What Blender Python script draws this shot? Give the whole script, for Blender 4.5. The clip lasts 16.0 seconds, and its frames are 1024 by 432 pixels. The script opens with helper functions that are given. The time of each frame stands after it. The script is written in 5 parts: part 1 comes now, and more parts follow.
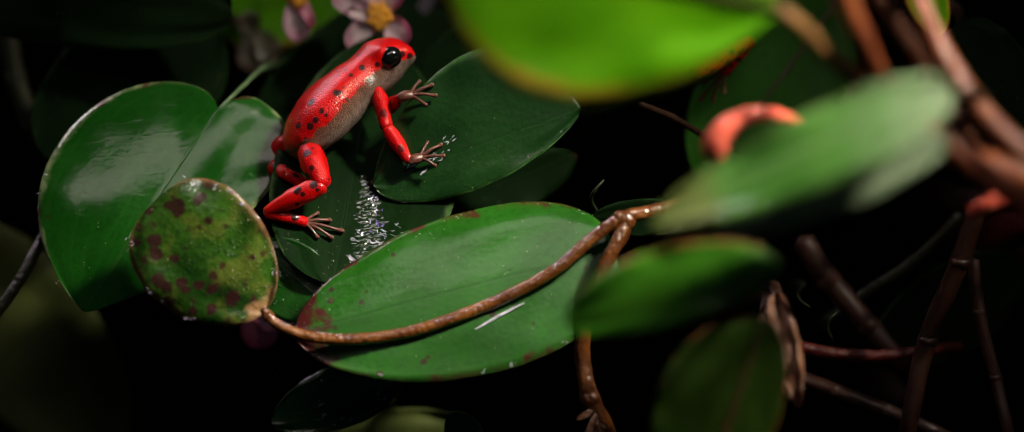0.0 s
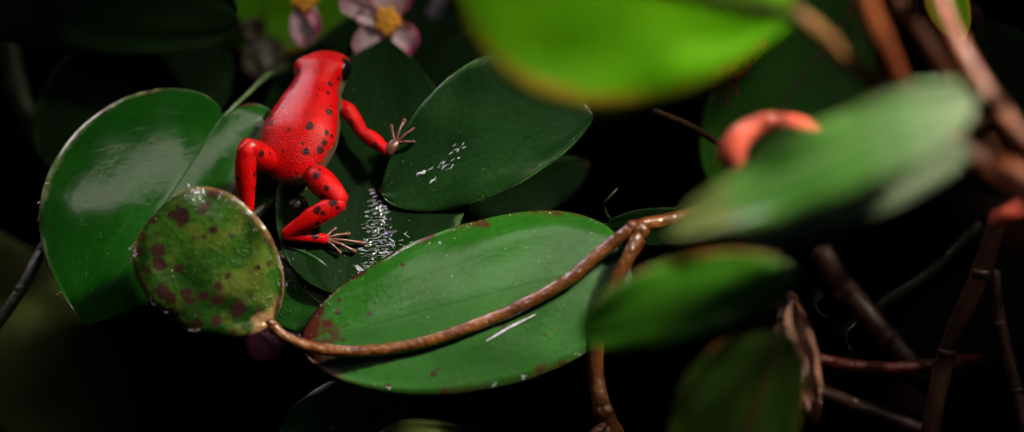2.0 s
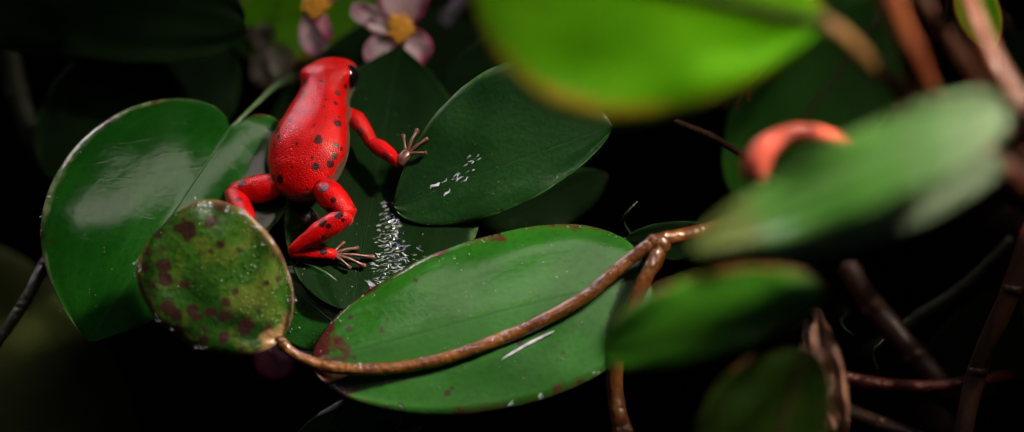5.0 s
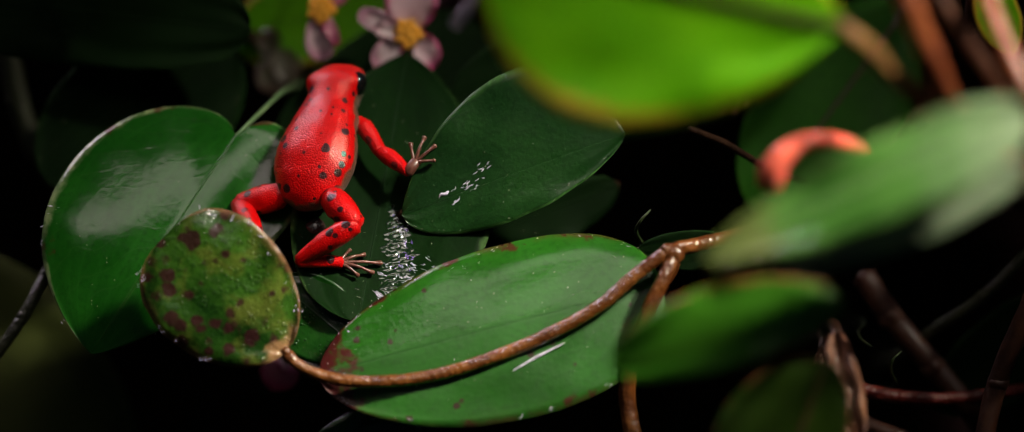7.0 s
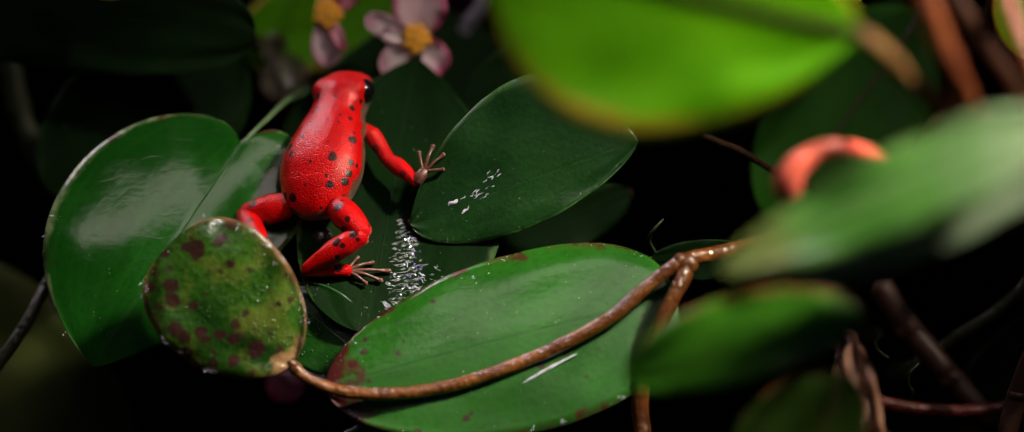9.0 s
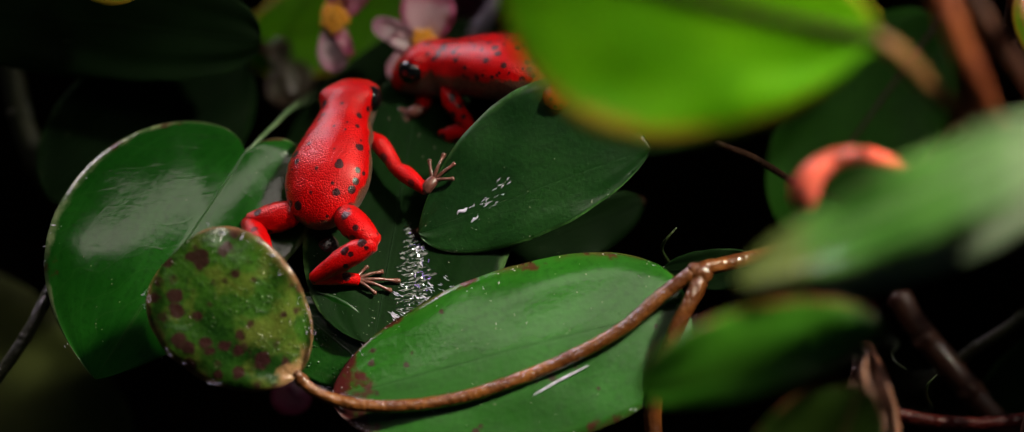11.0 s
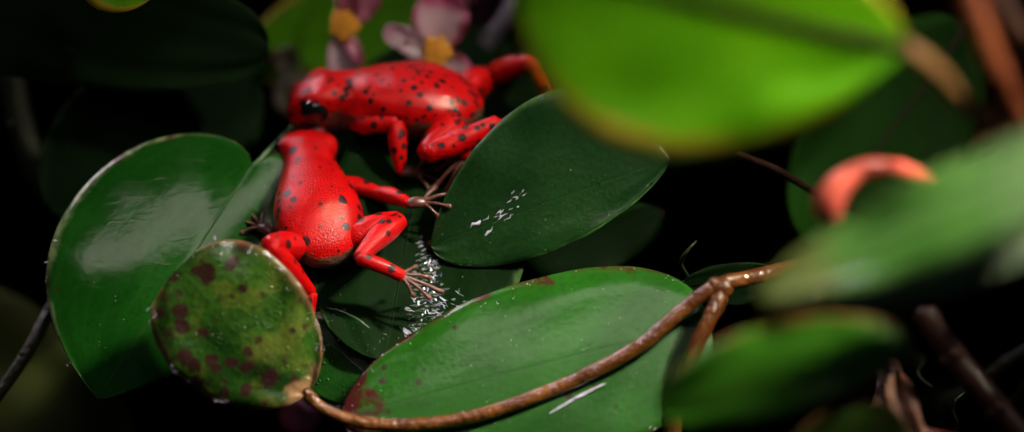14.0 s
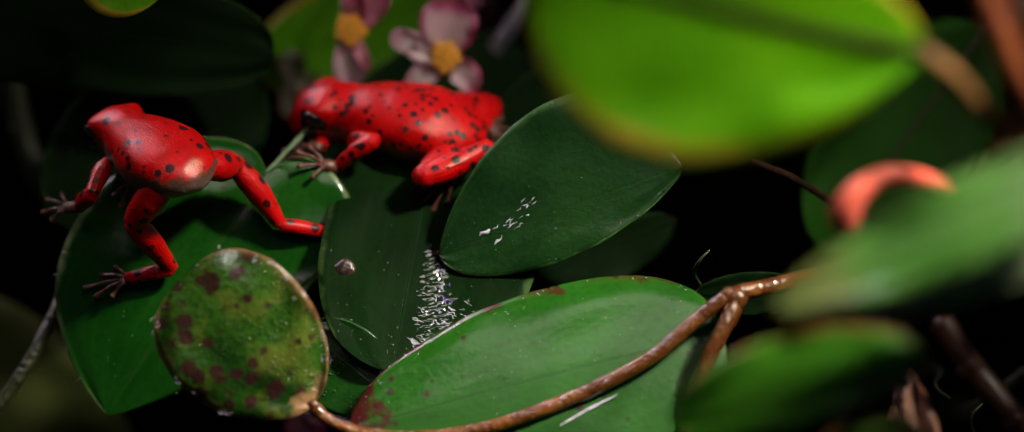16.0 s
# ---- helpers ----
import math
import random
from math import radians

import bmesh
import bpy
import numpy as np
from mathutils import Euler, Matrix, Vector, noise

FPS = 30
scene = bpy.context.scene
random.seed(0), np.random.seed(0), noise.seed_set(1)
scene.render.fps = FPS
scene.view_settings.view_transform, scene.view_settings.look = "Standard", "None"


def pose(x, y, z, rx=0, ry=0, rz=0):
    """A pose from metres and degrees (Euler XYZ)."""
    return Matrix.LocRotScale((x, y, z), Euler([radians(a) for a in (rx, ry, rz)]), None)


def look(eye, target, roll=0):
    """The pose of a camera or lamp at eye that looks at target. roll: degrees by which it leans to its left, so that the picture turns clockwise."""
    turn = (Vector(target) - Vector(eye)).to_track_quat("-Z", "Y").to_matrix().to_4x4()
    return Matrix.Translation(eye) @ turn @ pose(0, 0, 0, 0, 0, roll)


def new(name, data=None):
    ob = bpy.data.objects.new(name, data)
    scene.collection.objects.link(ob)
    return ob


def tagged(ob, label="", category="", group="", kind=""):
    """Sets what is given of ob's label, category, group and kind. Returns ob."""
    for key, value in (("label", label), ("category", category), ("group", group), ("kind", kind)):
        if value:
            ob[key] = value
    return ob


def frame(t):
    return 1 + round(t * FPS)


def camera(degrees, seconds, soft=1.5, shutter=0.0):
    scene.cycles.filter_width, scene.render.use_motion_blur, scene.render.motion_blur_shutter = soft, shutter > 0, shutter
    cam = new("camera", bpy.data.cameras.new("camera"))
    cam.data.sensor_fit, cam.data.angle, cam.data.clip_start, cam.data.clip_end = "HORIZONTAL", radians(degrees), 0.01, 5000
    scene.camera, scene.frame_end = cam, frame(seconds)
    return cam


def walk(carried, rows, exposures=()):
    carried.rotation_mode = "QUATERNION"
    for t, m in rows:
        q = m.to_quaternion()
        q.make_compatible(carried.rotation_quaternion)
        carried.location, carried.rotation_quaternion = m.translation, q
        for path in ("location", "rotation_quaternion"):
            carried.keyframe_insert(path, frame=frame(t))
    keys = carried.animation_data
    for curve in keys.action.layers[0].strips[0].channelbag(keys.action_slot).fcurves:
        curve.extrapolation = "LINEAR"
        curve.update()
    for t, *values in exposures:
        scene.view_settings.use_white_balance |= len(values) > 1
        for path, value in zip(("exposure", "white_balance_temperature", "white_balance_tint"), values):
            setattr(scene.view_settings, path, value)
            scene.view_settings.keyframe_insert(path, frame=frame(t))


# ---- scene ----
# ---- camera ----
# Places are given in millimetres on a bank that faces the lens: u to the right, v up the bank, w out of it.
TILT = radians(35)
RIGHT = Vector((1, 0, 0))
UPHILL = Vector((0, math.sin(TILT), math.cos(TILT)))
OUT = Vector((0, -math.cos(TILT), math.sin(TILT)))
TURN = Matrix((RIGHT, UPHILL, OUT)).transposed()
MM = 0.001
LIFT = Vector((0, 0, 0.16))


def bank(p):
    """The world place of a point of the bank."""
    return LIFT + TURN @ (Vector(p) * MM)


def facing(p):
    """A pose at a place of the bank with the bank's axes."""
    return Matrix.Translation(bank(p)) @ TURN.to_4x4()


cam = camera(7, 16.0, soft=0.8, shutter=0.35)
cam.data.dof.use_dof = True
cam.data.dof.aperture_fstop = 6.0
cam.data.dof.aperture_blades = 9
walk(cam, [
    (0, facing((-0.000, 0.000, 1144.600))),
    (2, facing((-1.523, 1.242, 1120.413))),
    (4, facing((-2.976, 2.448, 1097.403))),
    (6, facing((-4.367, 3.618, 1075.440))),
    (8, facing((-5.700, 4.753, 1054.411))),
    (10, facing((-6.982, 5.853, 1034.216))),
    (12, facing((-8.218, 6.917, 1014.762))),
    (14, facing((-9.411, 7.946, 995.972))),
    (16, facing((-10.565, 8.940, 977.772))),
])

# ---- light ----
world = bpy.data.worlds.new("world")
scene.world = world
world.use_nodes = True
sky = world.node_tree.nodes.new("ShaderNodeTexSky")
sky.sky_type, sky.sun_disc = "NISHITA", False
sky.sun_elevation, sky.sun_rotation = radians(60), radians(30)
world.node_tree.links.new(sky.outputs[0], world.node_tree.nodes["Background"].inputs[0])
world.node_tree.nodes["Background"].inputs[1].default_value = 0.0042
scene.view_settings.exposure = 0.06


def panel(name, at, aim, width, height, watts, colour, spread=160):
    data = bpy.data.lights.new(name, "AREA")
    data.shape, data.size, data.size_y = "RECTANGLE", width, height
    data.energy, data.color, data.spread = watts, colour, radians(spread)
    ob = new(name, data)
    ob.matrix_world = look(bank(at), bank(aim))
    return ob


# a soft lamp panel over the plants, and two narrow lamps beside it, high on the right
panel("lamp_overhead", (20, 318, 380), (-40, 10, 0), 0.42, 0.14, 0.30, (1.0, 0.87, 0.78), 150)
panel("lamp_behind", (-255, 360, -115), (-50, 10, 0), 0.22, 0.14, 0.09, (1.0, 0.84, 0.95), 50)


def beam(at, aim_at, watts, cone):
    data = bpy.data.lights.new("lamp_beam", "SPOT")
    data.energy, data.spot_size, data.spot_blend, data.shadow_soft_size, data.color = watts, radians(cone), 0.75, 0.026, (1.0, 0.93, 0.76)
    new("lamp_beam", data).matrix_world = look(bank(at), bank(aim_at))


beam((330, 400, 320), (-24, -9, 2), 18.5, 11.2)
beam((400, 400, 350), (43, 22, 54), 38, 8.9)

# ---- materials ----


class Nodes:
    """A small writer of node trees."""

    def __init__(self, name):
        self.mat = bpy.data.materials.new(name)
        self.mat.use_nodes = True
        self.tree = self.mat.node_tree
        self.bsdf = self.tree.nodes["Principled BSDF"]
        self.out = self.tree.nodes["Material Output"]

    def put(self, socket, value):
        if isinstance(value, bpy.types.NodeSocket):
            self.tree.links.new(value, socket)
        elif isinstance(value, tuple) and len(value) == 3 and socket.type == "RGBA":
            socket.default_value = (*value, 1)
        else:
            socket.default_value = value

    def node(self, kind, out=0, operation="", smooth=False, **given):
        n = self.tree.nodes.new("ShaderNode" + kind)
        if operation:
            n.operation = operation
        if smooth:
            n.interpolation_type = "SMOOTHSTEP"
        for key, value in given.items():
            self.put(n.inputs[int(key[1:])] if key[0] == "i" and key[1:].isdigit() else n.inputs[key], value)
        return n.outputs[out]

    def math(self, op, a, b=0.0, c=0.0):
        return self.node("Math", operation=op, i0=a, i1=b, i2=c)

    def step(self, x, lo, hi):
        """0 below lo, 1 above hi, smooth between."""
        return self.node("MapRange", smooth=True, i0=x, i1=lo, i2=hi, i3=0.0, i4=1.0)

    def mix(self, f, a, b):
        n = self.tree.nodes.new("ShaderNodeMix")
        n.data_type = "RGBA"
        self.put(n.inputs[0], f), self.put(n.inputs[6], a), self.put(n.inputs[7], b)
        return n.outputs[2]

    def noise(self, where, scale, detail=4.0, rough=0.55):
        return self.node("TexNoise", Vector=where, Scale=scale, Detail=detail, Roughness=rough)

    def cells(self, where, scale):
        return self.node("TexVoronoi", Vector=where, Scale=scale)

    def bump(self, height, strength, distance, under=None):
        n = self.tree.nodes.new("ShaderNodeBump")
        self.put(n.inputs["Strength"], strength), self.put(n.inputs["Distance"], distance), self.put(n.inputs["Height"], height)
        if under is not None:
            self.put(n.inputs["Normal"], under)
        return n.outputs[0]

    def finish(self, colour, rough, normal=None, thin=None, thin_share=0.0, specular=0.5, coat=0.0, skin=0.0, coat_rough=0.12, own_coat=False):
        b = self.bsdf.inputs
        if coat and normal is not None and not own_coat:
            self.put(b["Coat Normal"], normal)
        self.put(b["Base Color"], colour), self.put(b["Roughness"], rough), self.put(b["Specular IOR Level"], specular)
        b["Coat Weight"].default_value, b["Coat Roughness"].default_value = coat, coat_rough
        if skin:
            b["Subsurface Weight"].default_value, b["Subsurface Scale"].default_value = skin, 0.0006
            b["Subsurface Radius"].default_value = (1.0, 0.25, 0.15)
        if normal is not None:
            self.put(b["Normal"], normal)
        if thin_share:
            glow = self.tree.nodes.new("ShaderNodeBsdfTranslucent")
            self.put(glow.inputs[0], thin)
            both = self.tree.nodes.new("ShaderNodeMixShader")
            both.inputs[0].default_value = thin_share
            self.tree.links.new(self.bsdf.outputs[0], both.inputs[1])
            self.tree.links.new(glow.outputs[0], both.inputs[2])
            self.tree.links.new(both.outputs[0], self.out.inputs[0])
        return self.mat


def leaf_material(name, dark, light, vein, rim, rough=0.25, thin=0.25, spots=0.0, spot_colour=(0.032, 0.008, 0.011), rim_share=0.3,
                  wet=0.0, vein_share=0.3, streaks=0.1, streak_count=13.0, specks=0.35, specular=0.5, yellow=0.0, rim_even=0.0, rim_from=0.985, rim_patch=0.0, tip=(), tip_from=1.045, foot=(), foot_to=0.27, foot_edge=0.74, skin=(), grain=0.25):
    n = Nodes(name)
    where = n.node("TexCoord", 3)
    uv = n.node("TexCoord", 2)
    split = n.tree.nodes.new("ShaderNodeSeparateXYZ")
    n.put(split.inputs[0], uv)
    along, across = split.outputs[0], n.math("ABSOLUTE", split.outputs[1])
    wide, fine = n.noise(where, 90), n.noise(where, 1300, 5)
    colour = n.mix(n.step(wide, 0.35, 0.68), dark, light)
    colour = n.mix(n.math("MULTIPLY", n.step(fine, 0.45, 0.70), 0.25 + 0.4 * grain), colour, tuple(c * 0.55 for c in dark))
    long_way = n.node("VectorMath", operation="MULTIPLY", i0=uv, i1=(1.6, streak_count, 1.0))
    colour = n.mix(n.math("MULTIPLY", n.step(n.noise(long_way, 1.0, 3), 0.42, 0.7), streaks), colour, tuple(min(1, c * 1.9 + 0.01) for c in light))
    if yellow:
        colour = n.mix(n.math("MULTIPLY", n.step(n.noise(where, 210, 3), 0.5, 0.68), yellow), colour, (0.17, 0.17, 0.03))
    # side veins and the midrib
    wobble = n.math("MULTIPLY", n.noise(where, 160, 2), 1.6)
    phase = n.math("ADD", n.math("MULTIPLY_ADD", across, -3.2, n.math("MULTIPLY", along, 9.0)), wobble)
    side = n.step(n.math("ABSOLUTE", n.math("SUBTRACT", n.math("FRACT", phase), 0.5)), 0.06, 0.0)
    rib = n.step(across, 0.035, 0.008)
    lines = n.math("MAXIMUM", n.math("MULTIPLY", side, 0.35), rib)
    colour = n.mix(n.math("MULTIPLY", lines, vein_share), colour, vein)
    # the rim, broken up by noise
    edge = n.step(n.math("MULTIPLY_ADD", n.noise(where, 420, 3), 0.12, across), rim_from, rim_from + 0.065)
    edge = n.math("MULTIPLY", edge, n.math("MAXIMUM", n.step(n.noise(where, 260, 3), 0.40, 0.58), rim_even))
    colour = n.mix(n.math("MULTIPLY", edge, rim_share), colour, rim)
    if spots:
        blot = n.math("ADD", n.cells(where, 470), n.math("MULTIPLY_ADD", n.noise(where, 620, 5, 0.65), 0.8, n.math("MULTIPLY_ADD", n.noise(where, 130, 2), 1.6, -0.95)))
        patch = n.step(blot, 0.30 + 0.28 * spots, 0.14 + 0.24 * spots)
        colour = n.mix(n.math("MULTIPLY", patch, 0.92), colour, spot_colour)
        browned = n.math("MULTIPLY", n.step(n.math("MULTIPLY_ADD", n.noise(where, 260), 0.5, across), 1.1, 1.3), min(0.8, spots))
        colour = n.mix(browned, colour, (0.16, 0.075, 0.03))
    ragged = n.math("MULTIPLY_ADD", n.noise(where, 330, 5), 0.30, along)
    if rim_patch:
        near_rim = n.math("MULTIPLY_ADD", n.step(across, 0.62, 0.98), 0.34, n.noise(where, 150, 4, 0.6))
        colour = n.mix(n.math("MULTIPLY", n.step(near_rim, 0.88, 0.94), rim_patch), colour, (0.05, 0.010, 0.008))
    if tip:
        colour = n.mix(n.step(ragged, tip_from, tip_from + 0.045 + 0.6 * max(0, 1.045 - tip_from)), colour, tip)
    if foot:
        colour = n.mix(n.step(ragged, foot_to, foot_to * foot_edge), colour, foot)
    # pale specks that put small white glints into the colour
    glint_specks = n.math("MULTIPLY", n.step(n.cells(where, 900), 0.10, 0.05), n.step(n.noise(where, 120, 2), 0.55, 0.62))
    colour = n.mix(n.math("MULTIPLY", glint_specks, specks), colour, (0.42, 0.40, 0.30))
    height = n.math("ADD", n.math("MULTIPLY", lines, -0.0375 / grain), n.math("MULTIPLY", fine, 0.25 + 0.5 * (grain - 0.25)))
    normal = n.bump(height, grain, 0.0003, n.bump(n.noise(where, 240, 3), 0.07, 0.0009))
    if wet:
        drops = n.step(n.cells(where, 1500), 0.32, 0.12)
        normal = n.bump(n.math("MULTIPLY", drops, n.step(n.noise(where, 260, 2), 0.5, 0.62)), wet, 0.0004, normal)
    roughness = n.math("MULTIPLY_ADD", n.noise(where, 330, 3), 0.22, rough - 0.11)
    if skin:
        # a half-dried skin of water with a ragged shore: dull beyond it, glossy before it
        shore = n.math("MULTIPLY_ADD", n.noise(where, 300, 5, 0.6), 0.55, n.math("MULTIPLY_ADD", n.noise(where, 1400, 2), 0.10, split.outputs[1]))
        roughness = n.math("MULTIPLY_ADD", n.step(shore, skin[0] + 0.31, skin[0] + 0.33), skin[1] - rough, roughness)
    glow = n.mix(0.5, colour, tuple(min(1, c * 2.2) for c in light))
    return n.finish(colour, roughness, normal, glow, thin, specular)



# the pale rim colour draws the bright glint along the heart leaf's edge
GREEN = leaf_material("leaf_green", (0.005, 0.050, 0.003), (0.009, 0.074, 0.005), (0.05, 0.11, 0.03), (0.24, 0.30, 0.14), 0.15, 0.10, vein_share=0.2, rim_share=0.8, rim_even=0.3, rim_patch=0.8)
DEEP = leaf_material("leaf_deep_green", (0.005, 0.027, 0.005), (0.009, 0.042, 0.007), (0.02, 0.07, 0.018), (0.10, 0.26, 0.06), 0.30, 0.06, wet=0.08, specks=0.6, rim_share=0.6, rim_even=0.4, skin=(0.0, 0.34), vein_share=0.04, specular=0.45, grain=0.6)
DAMP = leaf_material("leaf_damp", (0.004, 0.030, 0.003), (0.008, 0.050, 0.005), (0.02, 0.07, 0.018), (0.03, 0.10, 0.02), 0.22, 0.08, wet=0.6, specks=0.3, vein_share=0.1, rim_share=0.2)
# near-black green: the shade behind the front leaves is put into the colour
SHADOWED = leaf_material("leaf_shadowed", (0.0015, 0.008, 0.001), (0.0026, 0.012, 0.0015), (0.012, 0.03, 0.01), (0.03, 0.08, 0.02), 0.7, 0.08, vein_share=0.15, specular=0.06)
DIM = leaf_material("leaf_dim", (0.042, 0.054, 0.013), (0.066, 0.082, 0.019), (0.012, 0.03, 0.01), (0.03, 0.05, 0.02), 0.6, 0.08, vein_share=0.15, specular=0.1)
# wet leaf; the shade cast over it is darkened into this green
WET_SHADED = leaf_material("leaf_wet_shaded", (0.0010, 0.0080, 0.0006), (0.0018, 0.0135, 0.0010), (0.01, 0.025, 0.01), (0.10, 0.2, 0.06), 0.6, 0.05, specular=0.04)
BROAD = leaf_material("leaf_broad", (0.010, 0.066, 0.004), (0.015, 0.092, 0.007), (0.015, 0.06, 0.012), (0.05, 0.022, 0.010), 0.17, 0.10, spots=0.06, rim_share=0.6, specks=0.5, vein_share=0.2, tip=(0.05, 0.008, 0.008), rim_patch=0.9, skin=(-0.10, 0.42), grain=0.4)
SPOTTED = leaf_material("leaf_spotted", (0.005, 0.026, 0.003), (0.030, 0.092, 0.008), (0.05, 0.09, 0.02), (0.22, 0.12, 0.08), 0.18, 0.10, spots=1.4, rim_share=1.0, yellow=0.36, vein_share=0.15, wet=0.45, rim_even=0.5, foot=(0.24, 0.13, 0.06), grain=0.9)
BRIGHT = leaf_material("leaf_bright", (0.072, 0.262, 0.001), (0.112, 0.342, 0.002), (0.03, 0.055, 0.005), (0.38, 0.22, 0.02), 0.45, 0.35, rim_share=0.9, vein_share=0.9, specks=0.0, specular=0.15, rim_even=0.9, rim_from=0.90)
# pale base and light streaks paint the silvery sheen of the fold
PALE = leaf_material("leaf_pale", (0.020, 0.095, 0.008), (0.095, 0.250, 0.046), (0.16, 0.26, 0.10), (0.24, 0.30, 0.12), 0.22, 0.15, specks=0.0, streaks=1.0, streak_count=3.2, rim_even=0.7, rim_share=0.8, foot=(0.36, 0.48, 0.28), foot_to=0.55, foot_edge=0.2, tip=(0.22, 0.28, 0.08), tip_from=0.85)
# darkened copies of the leaf greens, with the shade mixed into their colour
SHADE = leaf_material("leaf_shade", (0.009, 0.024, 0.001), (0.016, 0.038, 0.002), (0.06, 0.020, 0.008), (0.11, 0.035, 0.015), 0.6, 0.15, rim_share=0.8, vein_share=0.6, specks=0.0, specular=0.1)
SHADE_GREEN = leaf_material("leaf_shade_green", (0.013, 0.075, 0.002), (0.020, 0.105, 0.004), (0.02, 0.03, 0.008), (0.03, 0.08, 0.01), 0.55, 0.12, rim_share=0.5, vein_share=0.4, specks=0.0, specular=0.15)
UNDER = leaf_material("leaf_underside", (0.15, 0.21, 0.12), (0.24, 0.30, 0.19), (0.2, 0.27, 0.15), (0.2, 0.22, 0.12), 0.4, 0.15, specks=0.0, streaks=0.6)
REDRIM = leaf_material("leaf_red_rim", (0.031, 0.155, 0.005), (0.050, 0.210, 0.008), (0.06, 0.03, 0.012), (0.30, 0.06, 0.025), 0.4, 0.2, rim_share=1.0, vein_share=0.5, specks=0.0)


def stem_material(name, dark, light, rough=0.35, hairs=0.35, skin=0.0, relief=0.6, coat=0.25):
    n = Nodes(name)
    where = n.node("TexCoord", 3)
    colour = n.mix(n.step(n.noise(where, 300), 0.38, 0.66), dark, light)
    grain = n.cells(where, 1500)
    colour = n.mix(n.math("MULTIPLY", n.step(grain, 0.22, 0.05), hairs), colour, (0.42, 0.27, 0.16))
    height = n.math("ADD", n.math("MULTIPLY", grain, -0.7), n.math("MULTIPLY", n.noise(where, 600, 4), 0.5))
    return n.finish(colour, n.math("MULTIPLY_ADD", n.noise(where, 500, 2), 0.3, rough - 0.15), n.bump(height, relief, 0.0004), skin=skin, coat=coat, specular=0.5 if coat else 0.1)


VINE = stem_material("vine_bark", (0.070, 0.019, 0.003), (0.150, 0.050, 0.009), 0.34, 0.08, 0.0, 0.5, 1.0)
RUST = stem_material("stem_rust", (0.12, 0.025, 0.008), (0.22, 0.058, 0.017), 0.42, 0.06, 0.0, 0.25)
UMBER = stem_material("rib_umber", (0.012, 0.005, 0.002), (0.022, 0.009, 0.004), 0.8, 0.0, coat=0.0)
OCHRE = stem_material("stem_ochre", (0.10, 0.045, 0.010), (0.18, 0.085, 0.022), 0.5, 0.05)
CRIMSON = stem_material("stem_crimson", (0.09, 0.009, 0.006), (0.15, 0.017, 0.010), 0.4, 0.1)
# brown taken darker so the low stems carry their shade in the colour
BROWN = stem_material("stem_brown", (0.030, 0.008, 0.003), (0.056, 0.017, 0.006), 0.5, 0.05, 0.0, 0.25)
OLIVE = stem_material("stem_olive", (0.014, 0.018, 0.004), (0.026, 0.030, 0.007), 0.5, 0.05)
CORAL = stem_material("shoot_coral", (0.70, 0.12, 0.08), (0.76, 0.15, 0.10), 0.3, 0.0, 0.3, 0.05)
DRY = stem_material("leaf_dry", (0.09, 0.028, 0.012), (0.19, 0.080, 0.042), 0.5, 0.15)
SAGE = stem_material("stem_sage", (0.08, 0.15, 0.06), (0.14, 0.22, 0.10), 0.35, 0.1)
LILAC = stem_material("stem_lilac", (0.10, 0.09, 0.12), (0.17, 0.15, 0.19), 0.4, 0.0)
MOSS = stem_material("moss_green", (0.015, 0.032, 0.004), (0.03, 0.05, 0.008), 0.6, 0.1)


def soil_material():
    n = Nodes("soil")
    where = n.node("TexCoord", 3)
    # near-black browns put the unlit depth behind the plants into the soil
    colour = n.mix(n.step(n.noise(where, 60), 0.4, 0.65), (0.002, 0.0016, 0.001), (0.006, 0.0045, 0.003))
    height = n.math("ADD", n.noise(where, 260, 6, 0.65), n.math("MULTIPLY", n.cells(where, 130), -0.6))
    return n.finish(colour, 0.9, n.bump(height, 0.9, 0.004), specular=0.0)


SOIL = soil_material()


def petal_material(name, inner, outer):
    n = Nodes(name)
    where = n.node("TexCoord", 3)
    uv = n.node("TexCoord", 2)
    split = n.tree.nodes.new("ShaderNodeSeparateXYZ")
    n.put(split.inputs[0], uv)
    edge = n.step(n.math("MULTIPLY_ADD", n.noise(where, 500), 0.3, n.math("MAXIMUM", n.math("ABSOLUTE", split.outputs[1]), split.outputs[0])), 0.78, 1.15)
    colour = n.mix(edge, inner, outer)
    streak = n.step(n.node("TexWave", Vector=where, Scale=600.0, Distortion=3.0), 0.3, 0.9)
    colour = n.mix(n.math("MULTIPLY", streak, 0.2), colour, outer)
    return n.finish(colour, 0.3, n.bump(n.noise(where, 900), 0.3, 0.0003), n.mix(0.3, colour, (1.0, 0.8, 0.85)), 0.3)


PETAL = petal_material("petal_pink", (0.62, 0.46, 0.50), (0.44, 0.03, 0.15))
PETAL_GLASSY = petal_material("petal_glassy", (0.50, 0.40, 0.42), (0.46, 0.22, 0.30))
# dark petal colour holds the shade that lies on the pale flower
PETAL_DIMMED = petal_material("petal_dimmed", (0.075, 0.075, 0.04), (0.09, 0.06, 0.04))
PETAL_ROSE = petal_material("petal_rose", (0.50, 0.20, 0.27), (0.40, 0.03, 0.13))


